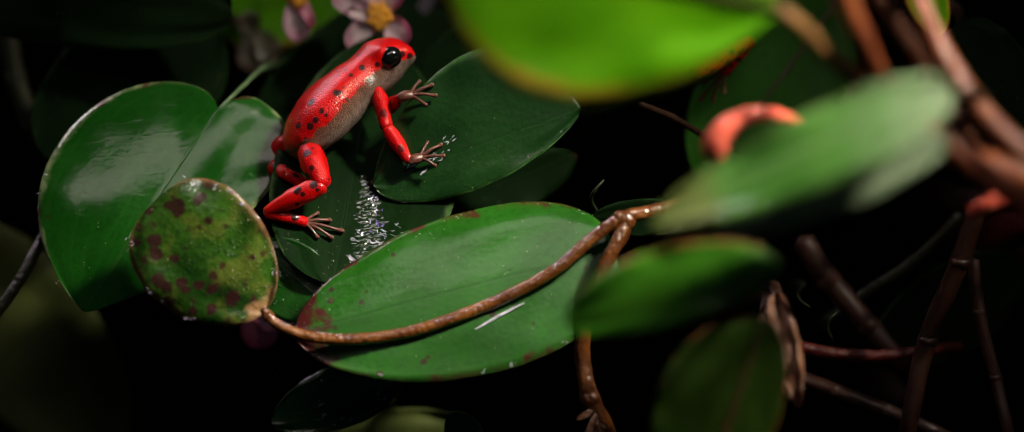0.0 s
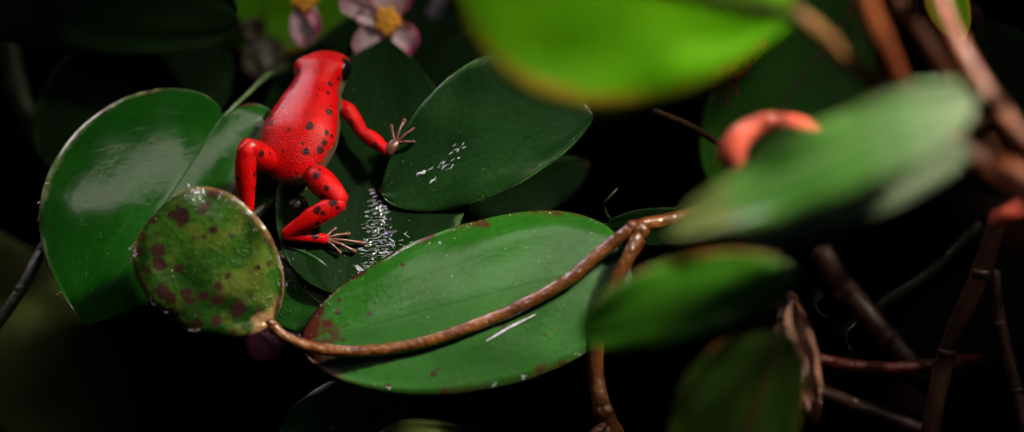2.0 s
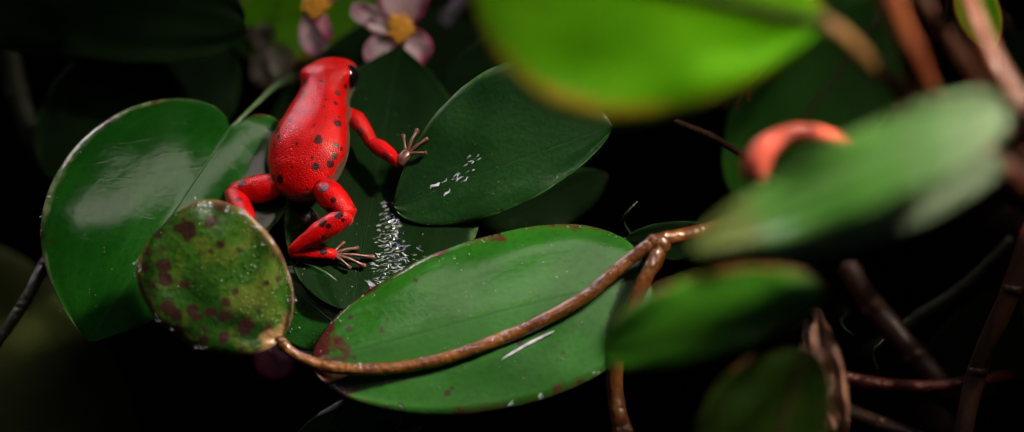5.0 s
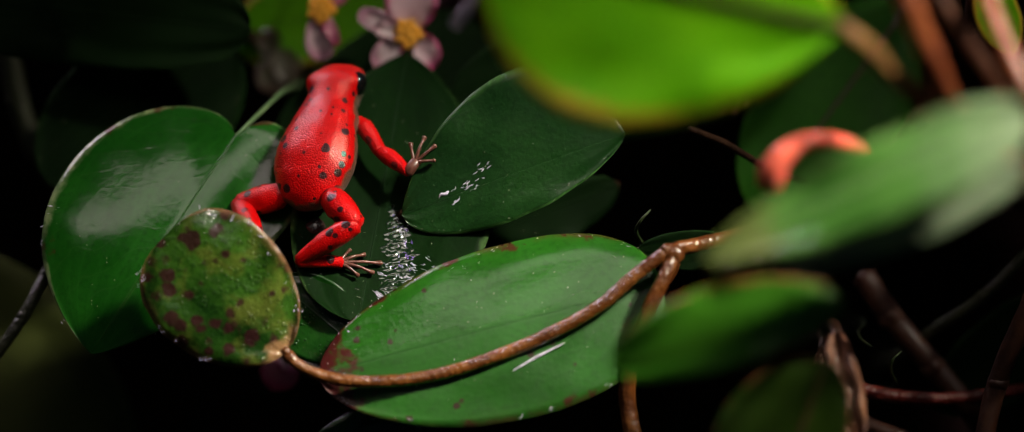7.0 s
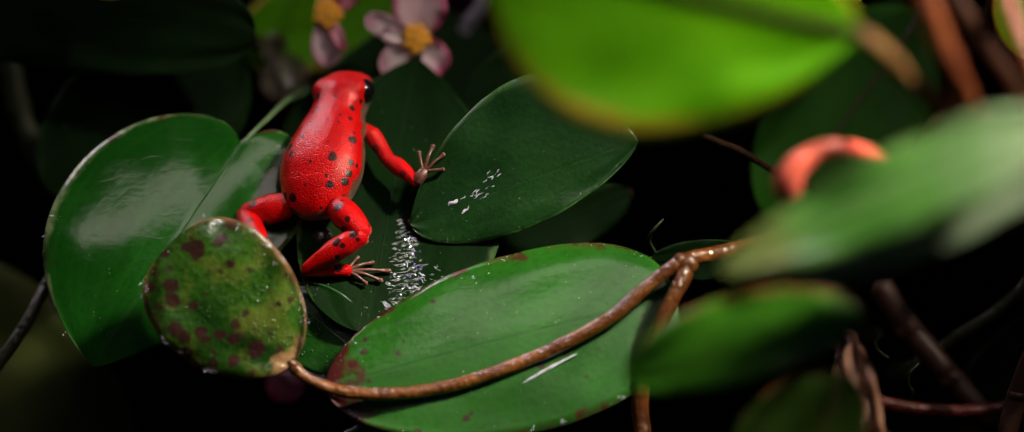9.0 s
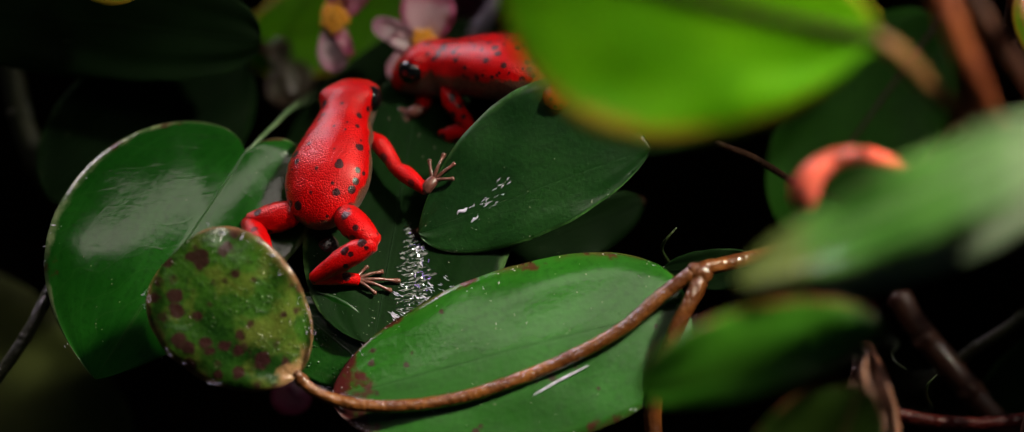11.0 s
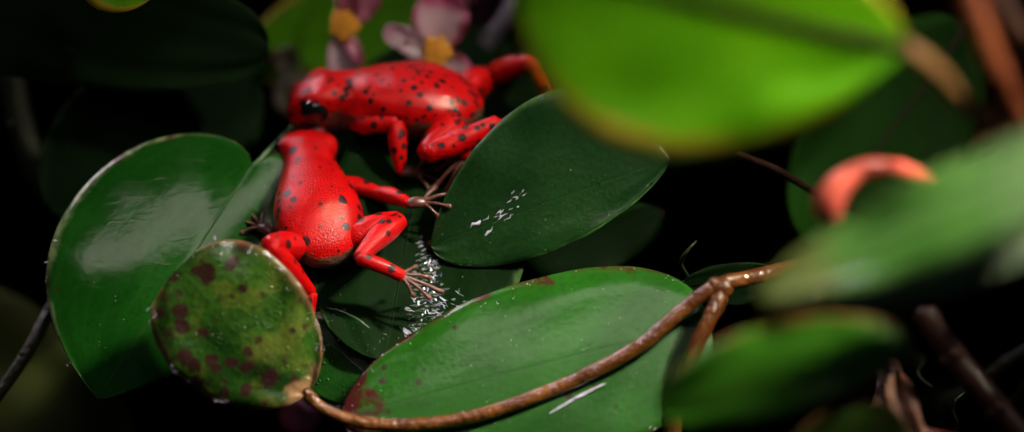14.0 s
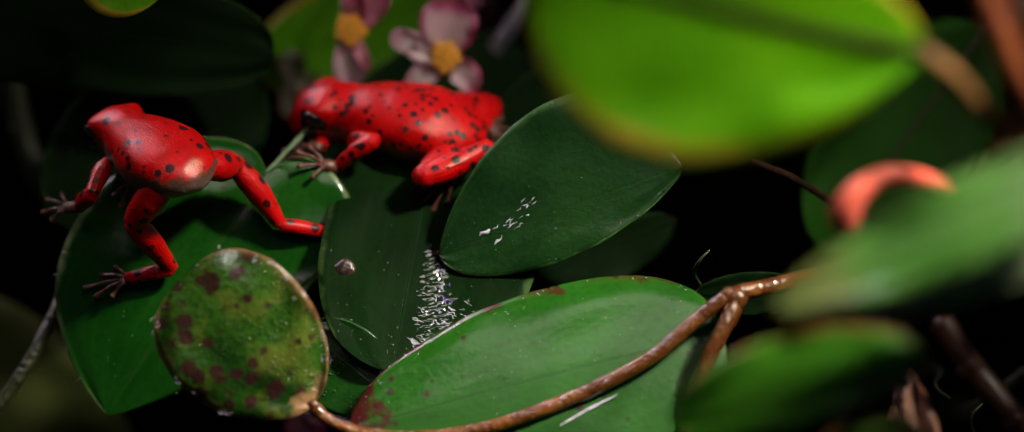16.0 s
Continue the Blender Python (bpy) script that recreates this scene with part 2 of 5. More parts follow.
def plain(name, colour, rough, grain=800, vary=0.3, specular=0.5, coat=0.0, bump=0.3):
    n = Nodes(name)
    where = n.node("TexCoord", 3)
    f = n.noise(where, grain)
    c = n.mix(n.step(f, 0.35, 0.7), colour, tuple(x * (1 - vary) for x in colour))
    return n.finish(c, rough, n.bump(f, bump, 0.0002), specular=specular, coat=coat)


STAMEN = plain("stamen_yellow", (0.75, 0.34, 0.02), 0.6, 1500)
EYE = plain("eye_black", (0.003, 0.003, 0.003), 0.04, 300, 0.1, 0.6, 0.5, 0.0)
CRUMB = plain("crumb_wet", (0.035, 0.020, 0.016), 0.15, 1800, 0.6, 0.6, 0.3, 0.8)
# whitish drops: the sparkle of dew is coloured in
DEW_GLINT = plain("dew_glint", (0.74, 0.71, 0.66), 0.12, 900, 0.5, 0.6, 0.5, 0.0)
DEW_GLINT.node_tree.nodes["Principled BSDF"].inputs["Transmission Weight"].default_value = 0.15
# whitish and violet water: the lamps' glints are put into the base colour
GLINT = plain("wet_glint", (0.72, 0.66, 0.86), 0.10, 900, 0.5, 0.8, 1.0, 0.2)
GLINT_VIOLET = plain("wet_glint_violet", (0.26, 0.14, 0.66), 0.2, 900, 0.6, 0.4, 0.2, 0.2)
SHEET = plain("water_sheet", (0.004, 0.014, 0.004), 0.12, 900, 0.2, 1.0, 1.0, 0.2)


def frog_material(name, spot_scale, spot_size, belly_top, belly=True, limb_dark=0.0, spot_share=0.95, seed=0.0):
    """Wet red skin with black spots; a grey-brown belly below belly_top in the part's own height."""
    n = Nodes(name)
    where = n.node("TexCoord", 3)
    split = n.tree.nodes.new("ShaderNodeSeparateXYZ")
    n.put(split.inputs[0], where)
    x, z = split.outputs[0], split.outputs[2]
    ahead = n.math("MAXIMUM", n.math("SUBTRACT", x, 0.0045), 0.0)
    behind = n.math("MAXIMUM", n.math("SUBTRACT", -0.0065, x), 0.0)
    lift = n.math("MULTIPLY", n.math("MULTIPLY_ADD", ahead, ahead, n.math("MULTIPLY", n.math("MULTIPLY", behind, behind), 0.2)), 80.0)
    soft = n.noise(where, 420, 4)
    red = n.mix(n.step(soft, 0.35, 0.7), (0.40, 0.0006, 0.001), (0.54, 0.0015, 0.002))
    low = 0.0
    if belly:
        level = n.math("MULTIPLY_ADD", n.noise(where, 520, 5, 0.6), 0.0028, n.math("ADD", lift, z))
        low = n.step(level, belly_top + 0.0003, belly_top - 0.0003)
        flank = n.mix(n.step(z, belly_top - 0.0012, belly_top - 0.0042), (0.11, 0.042, 0.022), (0.17, 0.125, 0.105))
        flank = n.mix(n.math("MULTIPLY", n.step(n.noise(where, 1500, 5), 0.45, 0.6), 0.5), flank, (0.06, 0.03, 0.02))
        red = n.mix(low, red, flank)
    spaced = n.node("VectorMath", operation="ADD", i0=where, i1=(seed, seed * 0.7, 0.3))
    sites = n.tree.nodes.new("ShaderNodeTexVoronoi")
    n.put(sites.inputs["Vector"], spaced), n.put(sites.inputs["Scale"], spot_scale)
    keep = n.step(n.node("SeparateColor", i0=sites.outputs[1]), 1.0 - spot_share - 0.02, 1.0 - spot_share)
    jag = n.math("DIVIDE", n.math("MULTIPLY_ADD", n.noise(where, 1800, 3), 0.16, sites.outputs[0]), n.math("MULTIPLY_ADD", n.node("SeparateColor", 1, i0=sites.outputs[1]), 0.75, 0.5))
    spot = n.math("MULTIPLY", n.step(jag, spot_size + 0.05, spot_size - 0.02), keep)
    colour = n.mix(n.math("MULTIPLY", spot, n.math("MULTIPLY_ADD", low, -0.85, 0.96) if belly else 0.96), red, (0.010, 0.004, 0.005))
    if limb_dark:
        colour = n.mix(n.math("MULTIPLY", n.step(x, 0.0035, 0.0065), limb_dark), colour, (0.13, 0.075, 0.055))
    pebble = n.cells(where, 4200)
    dome = n.math("MULTIPLY", n.math("MULTIPLY", pebble, pebble), -1.6)
    n.put(n.bsdf.inputs["Coat Normal"], n.bump(n.math("MULTIPLY_ADD", n.noise(where, 900, 3), 0.6, dome), 1.0, 0.000034))
    return n.finish(colour, n.math("MULTIPLY_ADD", soft, 0.16, 0.36), n.bump(dome, 0.8, 0.00006), specular=0.08, coat=0.7, skin=0.03, coat_rough=0.05, own_coat=True)


SKIN = frog_material("frog_skin", 620, 0.36, 0.0019, spot_share=0.8, seed=0.31)
SKIN_DENSE = frog_material("frog_skin_dense", 1000, 0.44, 0.0015, spot_share=0.95, seed=0.4)
LIMB = frog_material("frog_limb", 620, 0.40, 0, False, spot_share=0.72, seed=0.2)
LIMB_DENSE = frog_material("frog_limb_dense", 900, 0.42, 0, False, spot_share=0.9, seed=0.5)
TOE = plain("frog_toe", (0.13, 0.045, 0.032), 0.35, 1500, 0.5)

# ---- builders ----


def link(name, bm, material, parent=None, label="", smooth=True):
    """One bmesh in millimetres as one mesh object under a thing or part."""
    bmesh.ops.scale(bm, vec=(MM, MM, MM), verts=bm.verts)
    bmesh.ops.recalc_face_normals(bm, faces=bm.faces)
    me = bpy.data.meshes.new(name)
    bm.to_mesh(me)
    bm.free()
    for f in me.polygons:
        f.use_smooth = smooth
    me.materials.append(material)
    ob = new(name, me)
    if parent is not None:
        ob.parent = parent
    return tagged(ob, label)


def thing(name, at, label, category, group="", kind=""):
    ob = new(name)
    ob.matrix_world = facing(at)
    ob.empty_display_size = 0.005
    return tagged(ob, label, category, group, kind)


def curve(points, steps):
    """A smooth line through the points (centripetal Catmull-Rom)."""
    p = [Vector(q) for q in points]
    p = [2 * p[0] - p[1]] + p + [2 * p[-1] - p[-2]]
    line = []
    for i in range(1, len(p) - 2):
        a, b, c, d = p[i - 1:i + 3]
        ka, kb, kc = [max((y - x).length, 1e-4) ** 0.5 for x, y in ((a, b), (b, c), (c, d))]
        m0 = ((b - a) / ka - (c - a) / (ka + kb) + (c - b) / kb) * kb
        m1 = ((c - b) / kb - (d - b) / (kb + kc) + (d - c) / kc) * kb
        for k in range(steps):
            t = k / steps
            line.append((2 * t ** 3 - 3 * t * t + 1) * b + (t ** 3 - 2 * t * t + t) * m0 + (3 * t * t - 2 * t ** 3) * c + (t ** 3 - t * t) * m1)
    return line + [p[-2]]


def tube(points, radii, steps=8, sides=10, rough=0.06, seed=0):
    """A rounded, slightly uneven stalk through the points; radii are spread evenly along it."""
    line = curve(points, steps)
    bm = bmesh.new()
    rings, n = [], len(line)
    side = Vector((0.3, 0.2, 1)).normalized()
    for i, c in enumerate(line):
        way = (line[min(i + 1, n - 1)] - line[max(i - 1, 0)]).normalized()
        side = (side - way * side.dot(way)).normalized()
        other = way.cross(side)
        f = i / (n - 1) * (len(radii) - 1)
        k = min(int(f), len(radii) - 2)
        r = radii[k] + (radii[k + 1] - radii[k]) * (f - k)
        ring = []
        for s in range(sides):
            a = 2 * math.pi * s / sides
            rr = r * (1 + rough * 2 * noise.noise(Vector((c.x * 0.9 + seed, c.y * 0.9 + s * 0.7, c.z * 0.9))))
            ring.append(bm.verts.new(c + (side * math.cos(a) + other * math.sin(a)) * rr))
        rings.append(ring)
    for a, b in zip(rings, rings[1:]):
        for s in range(sides):
            bm.faces.new((a[s], a[(s + 1) % sides], b[(s + 1) % sides], b[s]))
    for ring, c, sign in ((rings[0], line[0] - (line[1] - line[0]).normalized() * radii[0] * 0.6, 1), (rings[-1], line[-1] + (line[-1] - line[-2]).normalized() * radii[-1] * 0.6, -1)):
        tip = bm.verts.new(c)
        for s in range(sides):
            bm.faces.new((ring[s], tip, ring[(s + 1) % sides]))
    return bm


def blade(length, left, right, cup=0.0, arch=0.0, droop=0.0, wave=0.0, a=0.55, b=0.6, a2=0.0, b2=0.0, thick=0.45, seed=0, rows=34, cols=10, relief=None, lobes=()):
    """A leaf blade along +x from its base, y to its left, z its upper face; also the height of its midrib."""
    bm = bmesh.new()
    uv = bm.loops.layers.uv.new("blade")
    a2, b2 = a2 or a, b2 or b

    def outline(s, p, q):
        value = (s ** p) * ((1 - s) ** q) / ((p / (p + q)) ** p * (q / (p + q)) ** q) if 0 < s < 1 else 0.0
        return max(value, 0.004)

    top, low = [], []

    def height(s, v, w):
        z = cup * abs(v) ** 1.6 * w + arch * 4 * s * (1 - s) * length - droop * s * s * length
        z += wave * noise.noise(Vector((s * 5 + seed * 3.1, v * 2.2, seed))) * abs(v) ** 1.5 * 2
        return z + 0.5 * wave * noise.noise(Vector((s * 2.5 + seed, v * 1.3 + 4, seed * 1.7)))

    for i in range(rows + 1):
        s = i / rows
        s = 0.5 - 0.5 * math.cos(math.pi * s)
        for sign, rows_of in ((1, top), (-1, low)):
            row = []
            for j in range(-cols, cols + 1):
                v = j / cols
                w = left * outline(s, a, b) if v > 0 else right * outline(s, a2, b2)
                w *= 1 + 0.02 * noise.noise(Vector((s * 9, seed * 2.0 + (3 if v > 0 else 0), 1)))
                x, y = s * length, v * w
                if lobes:
                    w, bend, back = lobes[0 if v > 0 else 1]
                    f = math.pi * i / rows
                    rim_x = length * s ** bend - back * (1 - math.exp(-f / 0.12)) * (1 - f / math.pi)
                    x = length * s ** 1.4 + (rim_x - length * s ** 1.4) * abs(v) ** 1.3
                    y = v * w * math.sin(f) ** (0.97 + 0.4 * s ** 4)
                z = height(s, v, w) + (relief(x, y) if relief else 0.0) + sign * 0.5 * thick * (1 - 0.75 * abs(v) ** 4) * (1 - 0.5 * s)
                row.append((bm.verts.new((x, y, z)), s, v))
            rows_of.append(row)
    for grid, flip in ((top, False), (low, True)):
        for r0, r1 in zip(grid, grid[1:]):
            for j in range(2 * cols):
                quad = [r0[j], r1[j], r1[j + 1], r0[j + 1]]
                f = bm.faces.new([q[0] for q in (quad[::-1] if flip else quad)])
                for loop, q in zip(f.loops, quad[::-1] if flip else quad):
                    loop[uv].uv = (q[1], q[2])
    for grid0, grid1, at in ((top, low, 0), (top, low, -1)):
        for r0, r1, q0, q1 in zip(grid0, grid0[1:], grid1, grid1[1:]):
            f = bm.faces.new((r0[at][0], r1[at][0], q1[at][0], q0[at][0]))
            for loop, q in zip(f.loops, (r0[at], r1[at], q1[at], q0[at])):
                loop[uv].uv = (q[1], q[2])
    rib = [(r[cols][0].co.copy(), q[cols][0].co.copy()) for r, q in zip(top, low)]
    return bm, rib


def leaf(label, base, tip, left, right, material, roll=0.0, stalk=(), stalk_mat=None, rib_size=0.16, rib_mat=None, stalk_size=0.9, name="leaf", group="leaves", **shape):
    """A leaf from base to tip (places of the bank) with half widths to its left and right as seen along it; roll leans its left side away."""
    base, tip = Vector(base), Vector(tip)
    way = tip - base
    length = way.length
    x = way.normalized()
    z = (Vector((0, 0, 1)) - x * x.z).normalized()
    z = Matrix.Rotation(radians(roll), 3, x) @ z
    y = z.cross(x)
    ob = new(name)
    ob.empty_display_size = 0.005
    m = TURN @ Matrix((x, y, z)).transposed()
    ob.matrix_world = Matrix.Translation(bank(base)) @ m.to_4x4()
    tagged(ob, label, "leaf", group)
    bm, rib = blade(length, left, right, **shape)
    link("blade", bm, material, ob)
    if rib_size:
        line = [p + Vector((0, 0, 0.02)) for p, q in rib[1:-2:3]]
        link("midrib", tube(line, [rib_size, rib_size * 0.75, rib_size * 0.3], 3, 6), rib_mat or material, ob)
    if stalk:
        inv = Matrix((x, y, z))
        pts = [Vector((0.4, 0, (shape.get("relief") or (lambda x, y: 0))(0.4, 0) - 0.2))] + [inv @ (Vector(p) - base) for p in stalk]
        link("petiole", tube(pts, [stalk_size * 0.8, stalk_size, stalk_size * 1.15], 6, 8), stalk_mat or UMBER, ob)
    return ob


def dew(ob, count, seed, sizes=(0.05, 0.16), rim=0.0, along=(0.02, 0.98)):
    """Fine drops and grit, whitened to stand for glints, on the upper face of a leaf, most of them near its rim where
    rim is 1.
    """
    dice = random.Random(seed)
    face = next(c for c in ob.children if c.name.startswith("blade"))
    me = face.data
    uv = me.uv_layers[0].data
    upper = [p for p in me.polygons if p.normal.z > 0.2 and along[0] < uv[p.loop_start].uv[0] < along[1]]
    bm = bmesh.new()
    made = 0
    while made < count:
        p = dice.choice(upper)
        if dice.random() < rim and abs(uv[p.loop_start].uv[1]) < 0.85:
            continue
        c = p.center / MM + Vector((dice.uniform(-0.4, 0.4), dice.uniform(-0.4, 0.4), 0.0))
        r = dice.uniform(*sizes) * (1.5 if dice.random() < 0.08 else 1)
        turn = p.normal.to_track_quat("Z", "Y").to_matrix().to_4x4()
        bmesh.ops.create_icosphere(bm, subdivisions=1, radius=r, matrix=Matrix.Translation(c) @ turn @ Matrix.Diagonal((1, 1, 0.6, 1)))
        made += 1
    tagged(link("dew", bm, DEW_GLINT, ob), "fine dew and grit, its glints put in as whitish colour", kind="stuff")


def sparkle(ob, count, seed, along, across, size=(0.14, 0.42), turn=20, clump=0.0, drift=0.0, spread=22):
    """Small flat splashes of water, whitened to stand for glints, on the upper face of a leaf, within a stretch of its
    length and breadth, in clumps.
    """
    dice = random.Random(seed)
    face = next(c for c in ob.children if c.name.startswith("blade"))
    me = face.data
    uv = me.uv_layers[0].data
    upper = [p for p in me.polygons if p.normal.z > 0.2 and along[0] < uv[p.loop_start].uv[0] < along[1] and across[0] < uv[p.loop_start].uv[1] - drift * (uv[p.loop_start].uv[0] - along[0]) < across[1]]
    bm = bmesh.new()
    made = tried = 0
    while made < count and tried < count * 30:
        tried += 1
        p = dice.choice(upper)
        c = p.center / MM + Vector((dice.uniform(-0.5, 0.5), dice.uniform(-0.5, 0.5), 0.02))
        if noise.noise(c * 0.55 + Vector((seed, 0, 0))) < clump:
            continue
        r = dice.uniform(*size)
        lie = p.normal.to_track_quat("Z", "Y").to_matrix().to_4x4() @ pose(0, 0, 0, 0, 0, turn + dice.gauss(0, spread))
        bmesh.ops.create_icosphere(bm, subdivisions=2, radius=r, matrix=Matrix.Translation(c) @ lie @ Matrix.Diagonal((1, dice.uniform(0.10, 0.24), 0.12, 1)))
        made += 1
    tagged(link("water", bm, GLINT, ob), "splashes of water, glints put in as a whitish colour", kind="stuff")


def streaks(ob, count, seed, along, across, length=(0.5, 1.6), size=(0.03, 0.07), turn=70, spread=18, clump=0.0, drift=0.0, material=None):
    """Thin wavering streaks on the upper face of a leaf, laid along its surface: water whitened to stand for glints,
    unless another material is given.
    """
    dice = random.Random(seed)
    face = next(c for c in ob.children if c.name.startswith("blade"))
    me = face.data
    uv = me.uv_layers[0].data
    upper = [p for p in me.polygons if p.normal.z > 0.2 and along[0] < uv[p.loop_start].uv[0] < along[1] and across[0] < uv[p.loop_start].uv[1] - drift * (uv[p.loop_start].uv[0] - along[0]) < across[1]]
    verts, faces = [], []
    made = tried = 0
    while made < count and tried < count * 30:
        tried += 1
        p = dice.choice(upper)
        c = p.center / MM + Vector((dice.uniform(-0.6, 0.6), dice.uniform(-0.6, 0.6), 0))
        if noise.noise(c * 0.5 + Vector((seed, 0, 0))) < clump:
            continue
        n = p.normal.normalized()
        a = radians(turn + dice.gauss(0, spread))
        way = Vector((math.cos(a), math.sin(a), 0))
        way = (way - n * way.dot(n)).normalized()
        side = n.cross(way)
        reach, r = dice.uniform(*length), dice.uniform(*size)
        start = len(verts)
        for k in range(7):
            f = k / 6
            q = c + way * reach * (f - 0.5) + side * 0.35 * reach * noise.noise(Vector((f * 2.2, made * 1.7, seed)))
            h = r * (math.sin(math.pi * min(max(f, 0.04), 0.96)) ** 0.7) * (0.7 + 0.6 * dice.random())
            verts += [q - side * h - n * 0.03, q - side * h * 0.5 + n * 0.5 * h, q + side * h * 0.5 + n * 0.5 * h, q + side * h - n * 0.03]
        for k in range(6):
            for j in range(3):
                i = start + 4 * k + j
                faces.append((i, i + 4, i + 5, i + 1))
        made += 1
    bm = bmesh.new()
    made_verts = [bm.verts.new(v) for v in verts]
    for f in faces:
        bm.faces.new([made_verts[i] for i in f])
    tagged(link("water", bm, material or GLINT, ob), "thin streaks: water with glints coloured in, and dark crumbs", kind="stuff")


def water_sheet(ob, along, middle, drift, half, seed, rows=34, cols=10):
    """A thin rippled sheet of water on the upper face of a leaf: a band that drifts across it and widens on its way."""
    me = next(c for c in ob.children if c.name.startswith("blade")).data
    wide = 2 * cols + 1

    def on_leaf(s, v):
        i = math.acos(1 - 2 * min(max(s, 0.001), 0.999)) / math.pi * rows
        j = min(max((v + 1) * cols, 0), 2 * cols - 0.001)
        i0, j0 = int(i), int(j)
        a, b, c, d = [me.vertices[(i0 + p) * 2 * wide + j0 + q].co / MM for p, q in ((0, 0), (0, 1), (1, 0), (1, 1))]
        return a.lerp(b, j - j0).lerp(c.lerp(d, j - j0), i - i0)

    bm = bmesh.new()
    grid = []
    for i in range(131):
        f = i / 130
        s = along[0] + (along[1] - along[0]) * f
        row = []
        for j in range(61):
            g = j / 30 - 1
            reach = (half[0] + (half[1] - half[0]) * f) * math.sin(math.pi * min(f * 4 + 0.08, (1 - f) * 5 + 0.05, 0.5))
            shore = 1 + 0.7 * noise.noise(Vector((f * 9, seed + (5 if g > 0 else 0), 0)))
            c = on_leaf(s, middle + drift * f + g * reach * shore)
            edge = (1 - g * g) * min(1, f * 8, (1 - f) * 8)
            q = Vector((c.x * 2.4 + c.y * 0.8, c.y * 1.1, seed))
            rise = 0.16 * noise.noise(q) + 0.07 * noise.noise(q * 2.3)
            row.append(bm.verts.new(c + Vector((0, 0, -0.04 + edge * (0.10 + max(rise, -0.12))))))
        grid.append(row)
    for r0, r1 in zip(grid, grid[1:]):
        for j in range(60):
            bm.faces.new((r0[j], r1[j], r1[j + 1], r0[j + 1]))
    tagged(link("water", bm, SHEET, ob, "rippled sheet of water"))


def stem(name, points, radii, material, label, category="stem", steps=8, sides=10, nodes=(), group="stems"):
    """A stalk along places of the bank, with swollen knots at some of its points."""
    o = Vector(points[0])
    ob = thing(name, o, label, category, group)
    link("stalk", tube([Vector(p) - o for p in points], radii, steps, sides, seed=o.x), material, ob)
    for k, r in nodes:
        bm = bmesh.new()
        bmesh.ops.create_icosphere(bm, subdivisions=3, radius=r)
        for v in bm.verts:
            v.co *= 1 + 0.25 * noise.noise(v.co * 0.9 + o)
        bmesh.ops.translate(bm, verts=bm.verts, vec=Vector(points[k]) - o)
        link("knot", bm, material, ob)
    return ob


# ---- ground ----
def forest_floor():
    me = bpy.data.meshes.new("ground")
    n, verts, faces = 130, [], []
    for i in range(n + 1):
        for j in range(n + 1):
            x, y = 1.3 * (2 * i / n - 1), 1.3 * (2 * j / n - 1)
            z = 0.012 * noise.fractal(Vector((x * 14, y * 14, 0)), 0.8, 2.0, 4)
            verts.append((x, y, z))
    for i in range(n):
        for j in range(n):
            k = i * (n + 1) + j
            faces.append((k, k + n + 1, k + n + 2, k + 1))
    me.from_pydata(verts, [], faces)
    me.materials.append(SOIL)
    for f in me.polygons:
        f.use_smooth = True
    tagged(new("ground", me), "forest soil under the plants, darkened in its colour as if unlit", "ground", kind="structure")


forest_floor()


def root(p, du=0.0):
    """A place on the soil behind a place of the bank."""
    v = p[1] - 6
    return Vector((p[0] + du, v, (3 - LIFT.z / MM - UPHILL.z * v) / OUT.z))


# ---- the leaves round the frogs ----
def heart_relief(x, y):
    """Two lobes that fall back towards their tops, with a valley along the midrib; x along the midrib, y across it."""
    u, v = -40.43 - 0.547 * x + 0.837 * min(y, 0), 14.77 - 0.837 * x - 0.547 * min(y, 0)
    z = -0.0105 * max(v + 9.5, 0) ** 2 - 0.0085 * (min(u, -46) + 57) ** 2
    return z + (0.20 * y - 0.028 * min(y, 5) ** 2 - 0.09 * max(y - 5, 0) if y > 0 else 0.0)


big_leaf = leaf("glossy dark green heart-shaped leaf with a grey sheen", (-40.60, 14.80, -5.60), (-58.88, -13.21, -5.60), 14.29, 15.72, GREEN,
                stalk=((-38.26, 17.10, -16.00), (-34.85, 20.63, -25.00), root((-33.18, 22.27, -40.00))), stalk_mat=SAGE, stalk_size=0.3, name="heart_leaf", wave=0.3, thick=0.6, seed=1, rows=48, cols=16, lobes=((12.2, 2.5, 5.0), (15.8, 1.0, 1.9)), relief=heart_relief)
spotted = leaf("small oval leaf, yellow-green with maroon blotches and worn brown rim", (-33.72, -13.08, 4.00), (-48.72, 1.96, 5.00), 9.30, 8.90, SPOTTED,
     name="spotted_leaf", cup=-0.06, arch=0.05, wave=0.9, a=0.52, b=0.36, thick=0.6, seed=2, rib_size=0, stalk=((-33.46, -13.35, 4.00), (-33.00, -13.88, 4.30)), stalk_mat=VINE, stalk_size=0.8)
broad_leaf = leaf("long oval green leaf with brown blotches along its rim", (14.10, -4.82, 1.00), (-29.59, -16.13, 2.00), 12.32, 10.54, BROAD, roll=14,
     stalk=((14.99, -3.66, 1.20), (15.87, -1.69, 1.60)), stalk_mat=VINE, stalk_size=0.55, cup=-0.10, arch=0.04, wave=0.4, a=0.42, b=0.55, a2=0.36, b2=0.55, thick=0.6, seed=3, rib_size=0.04)
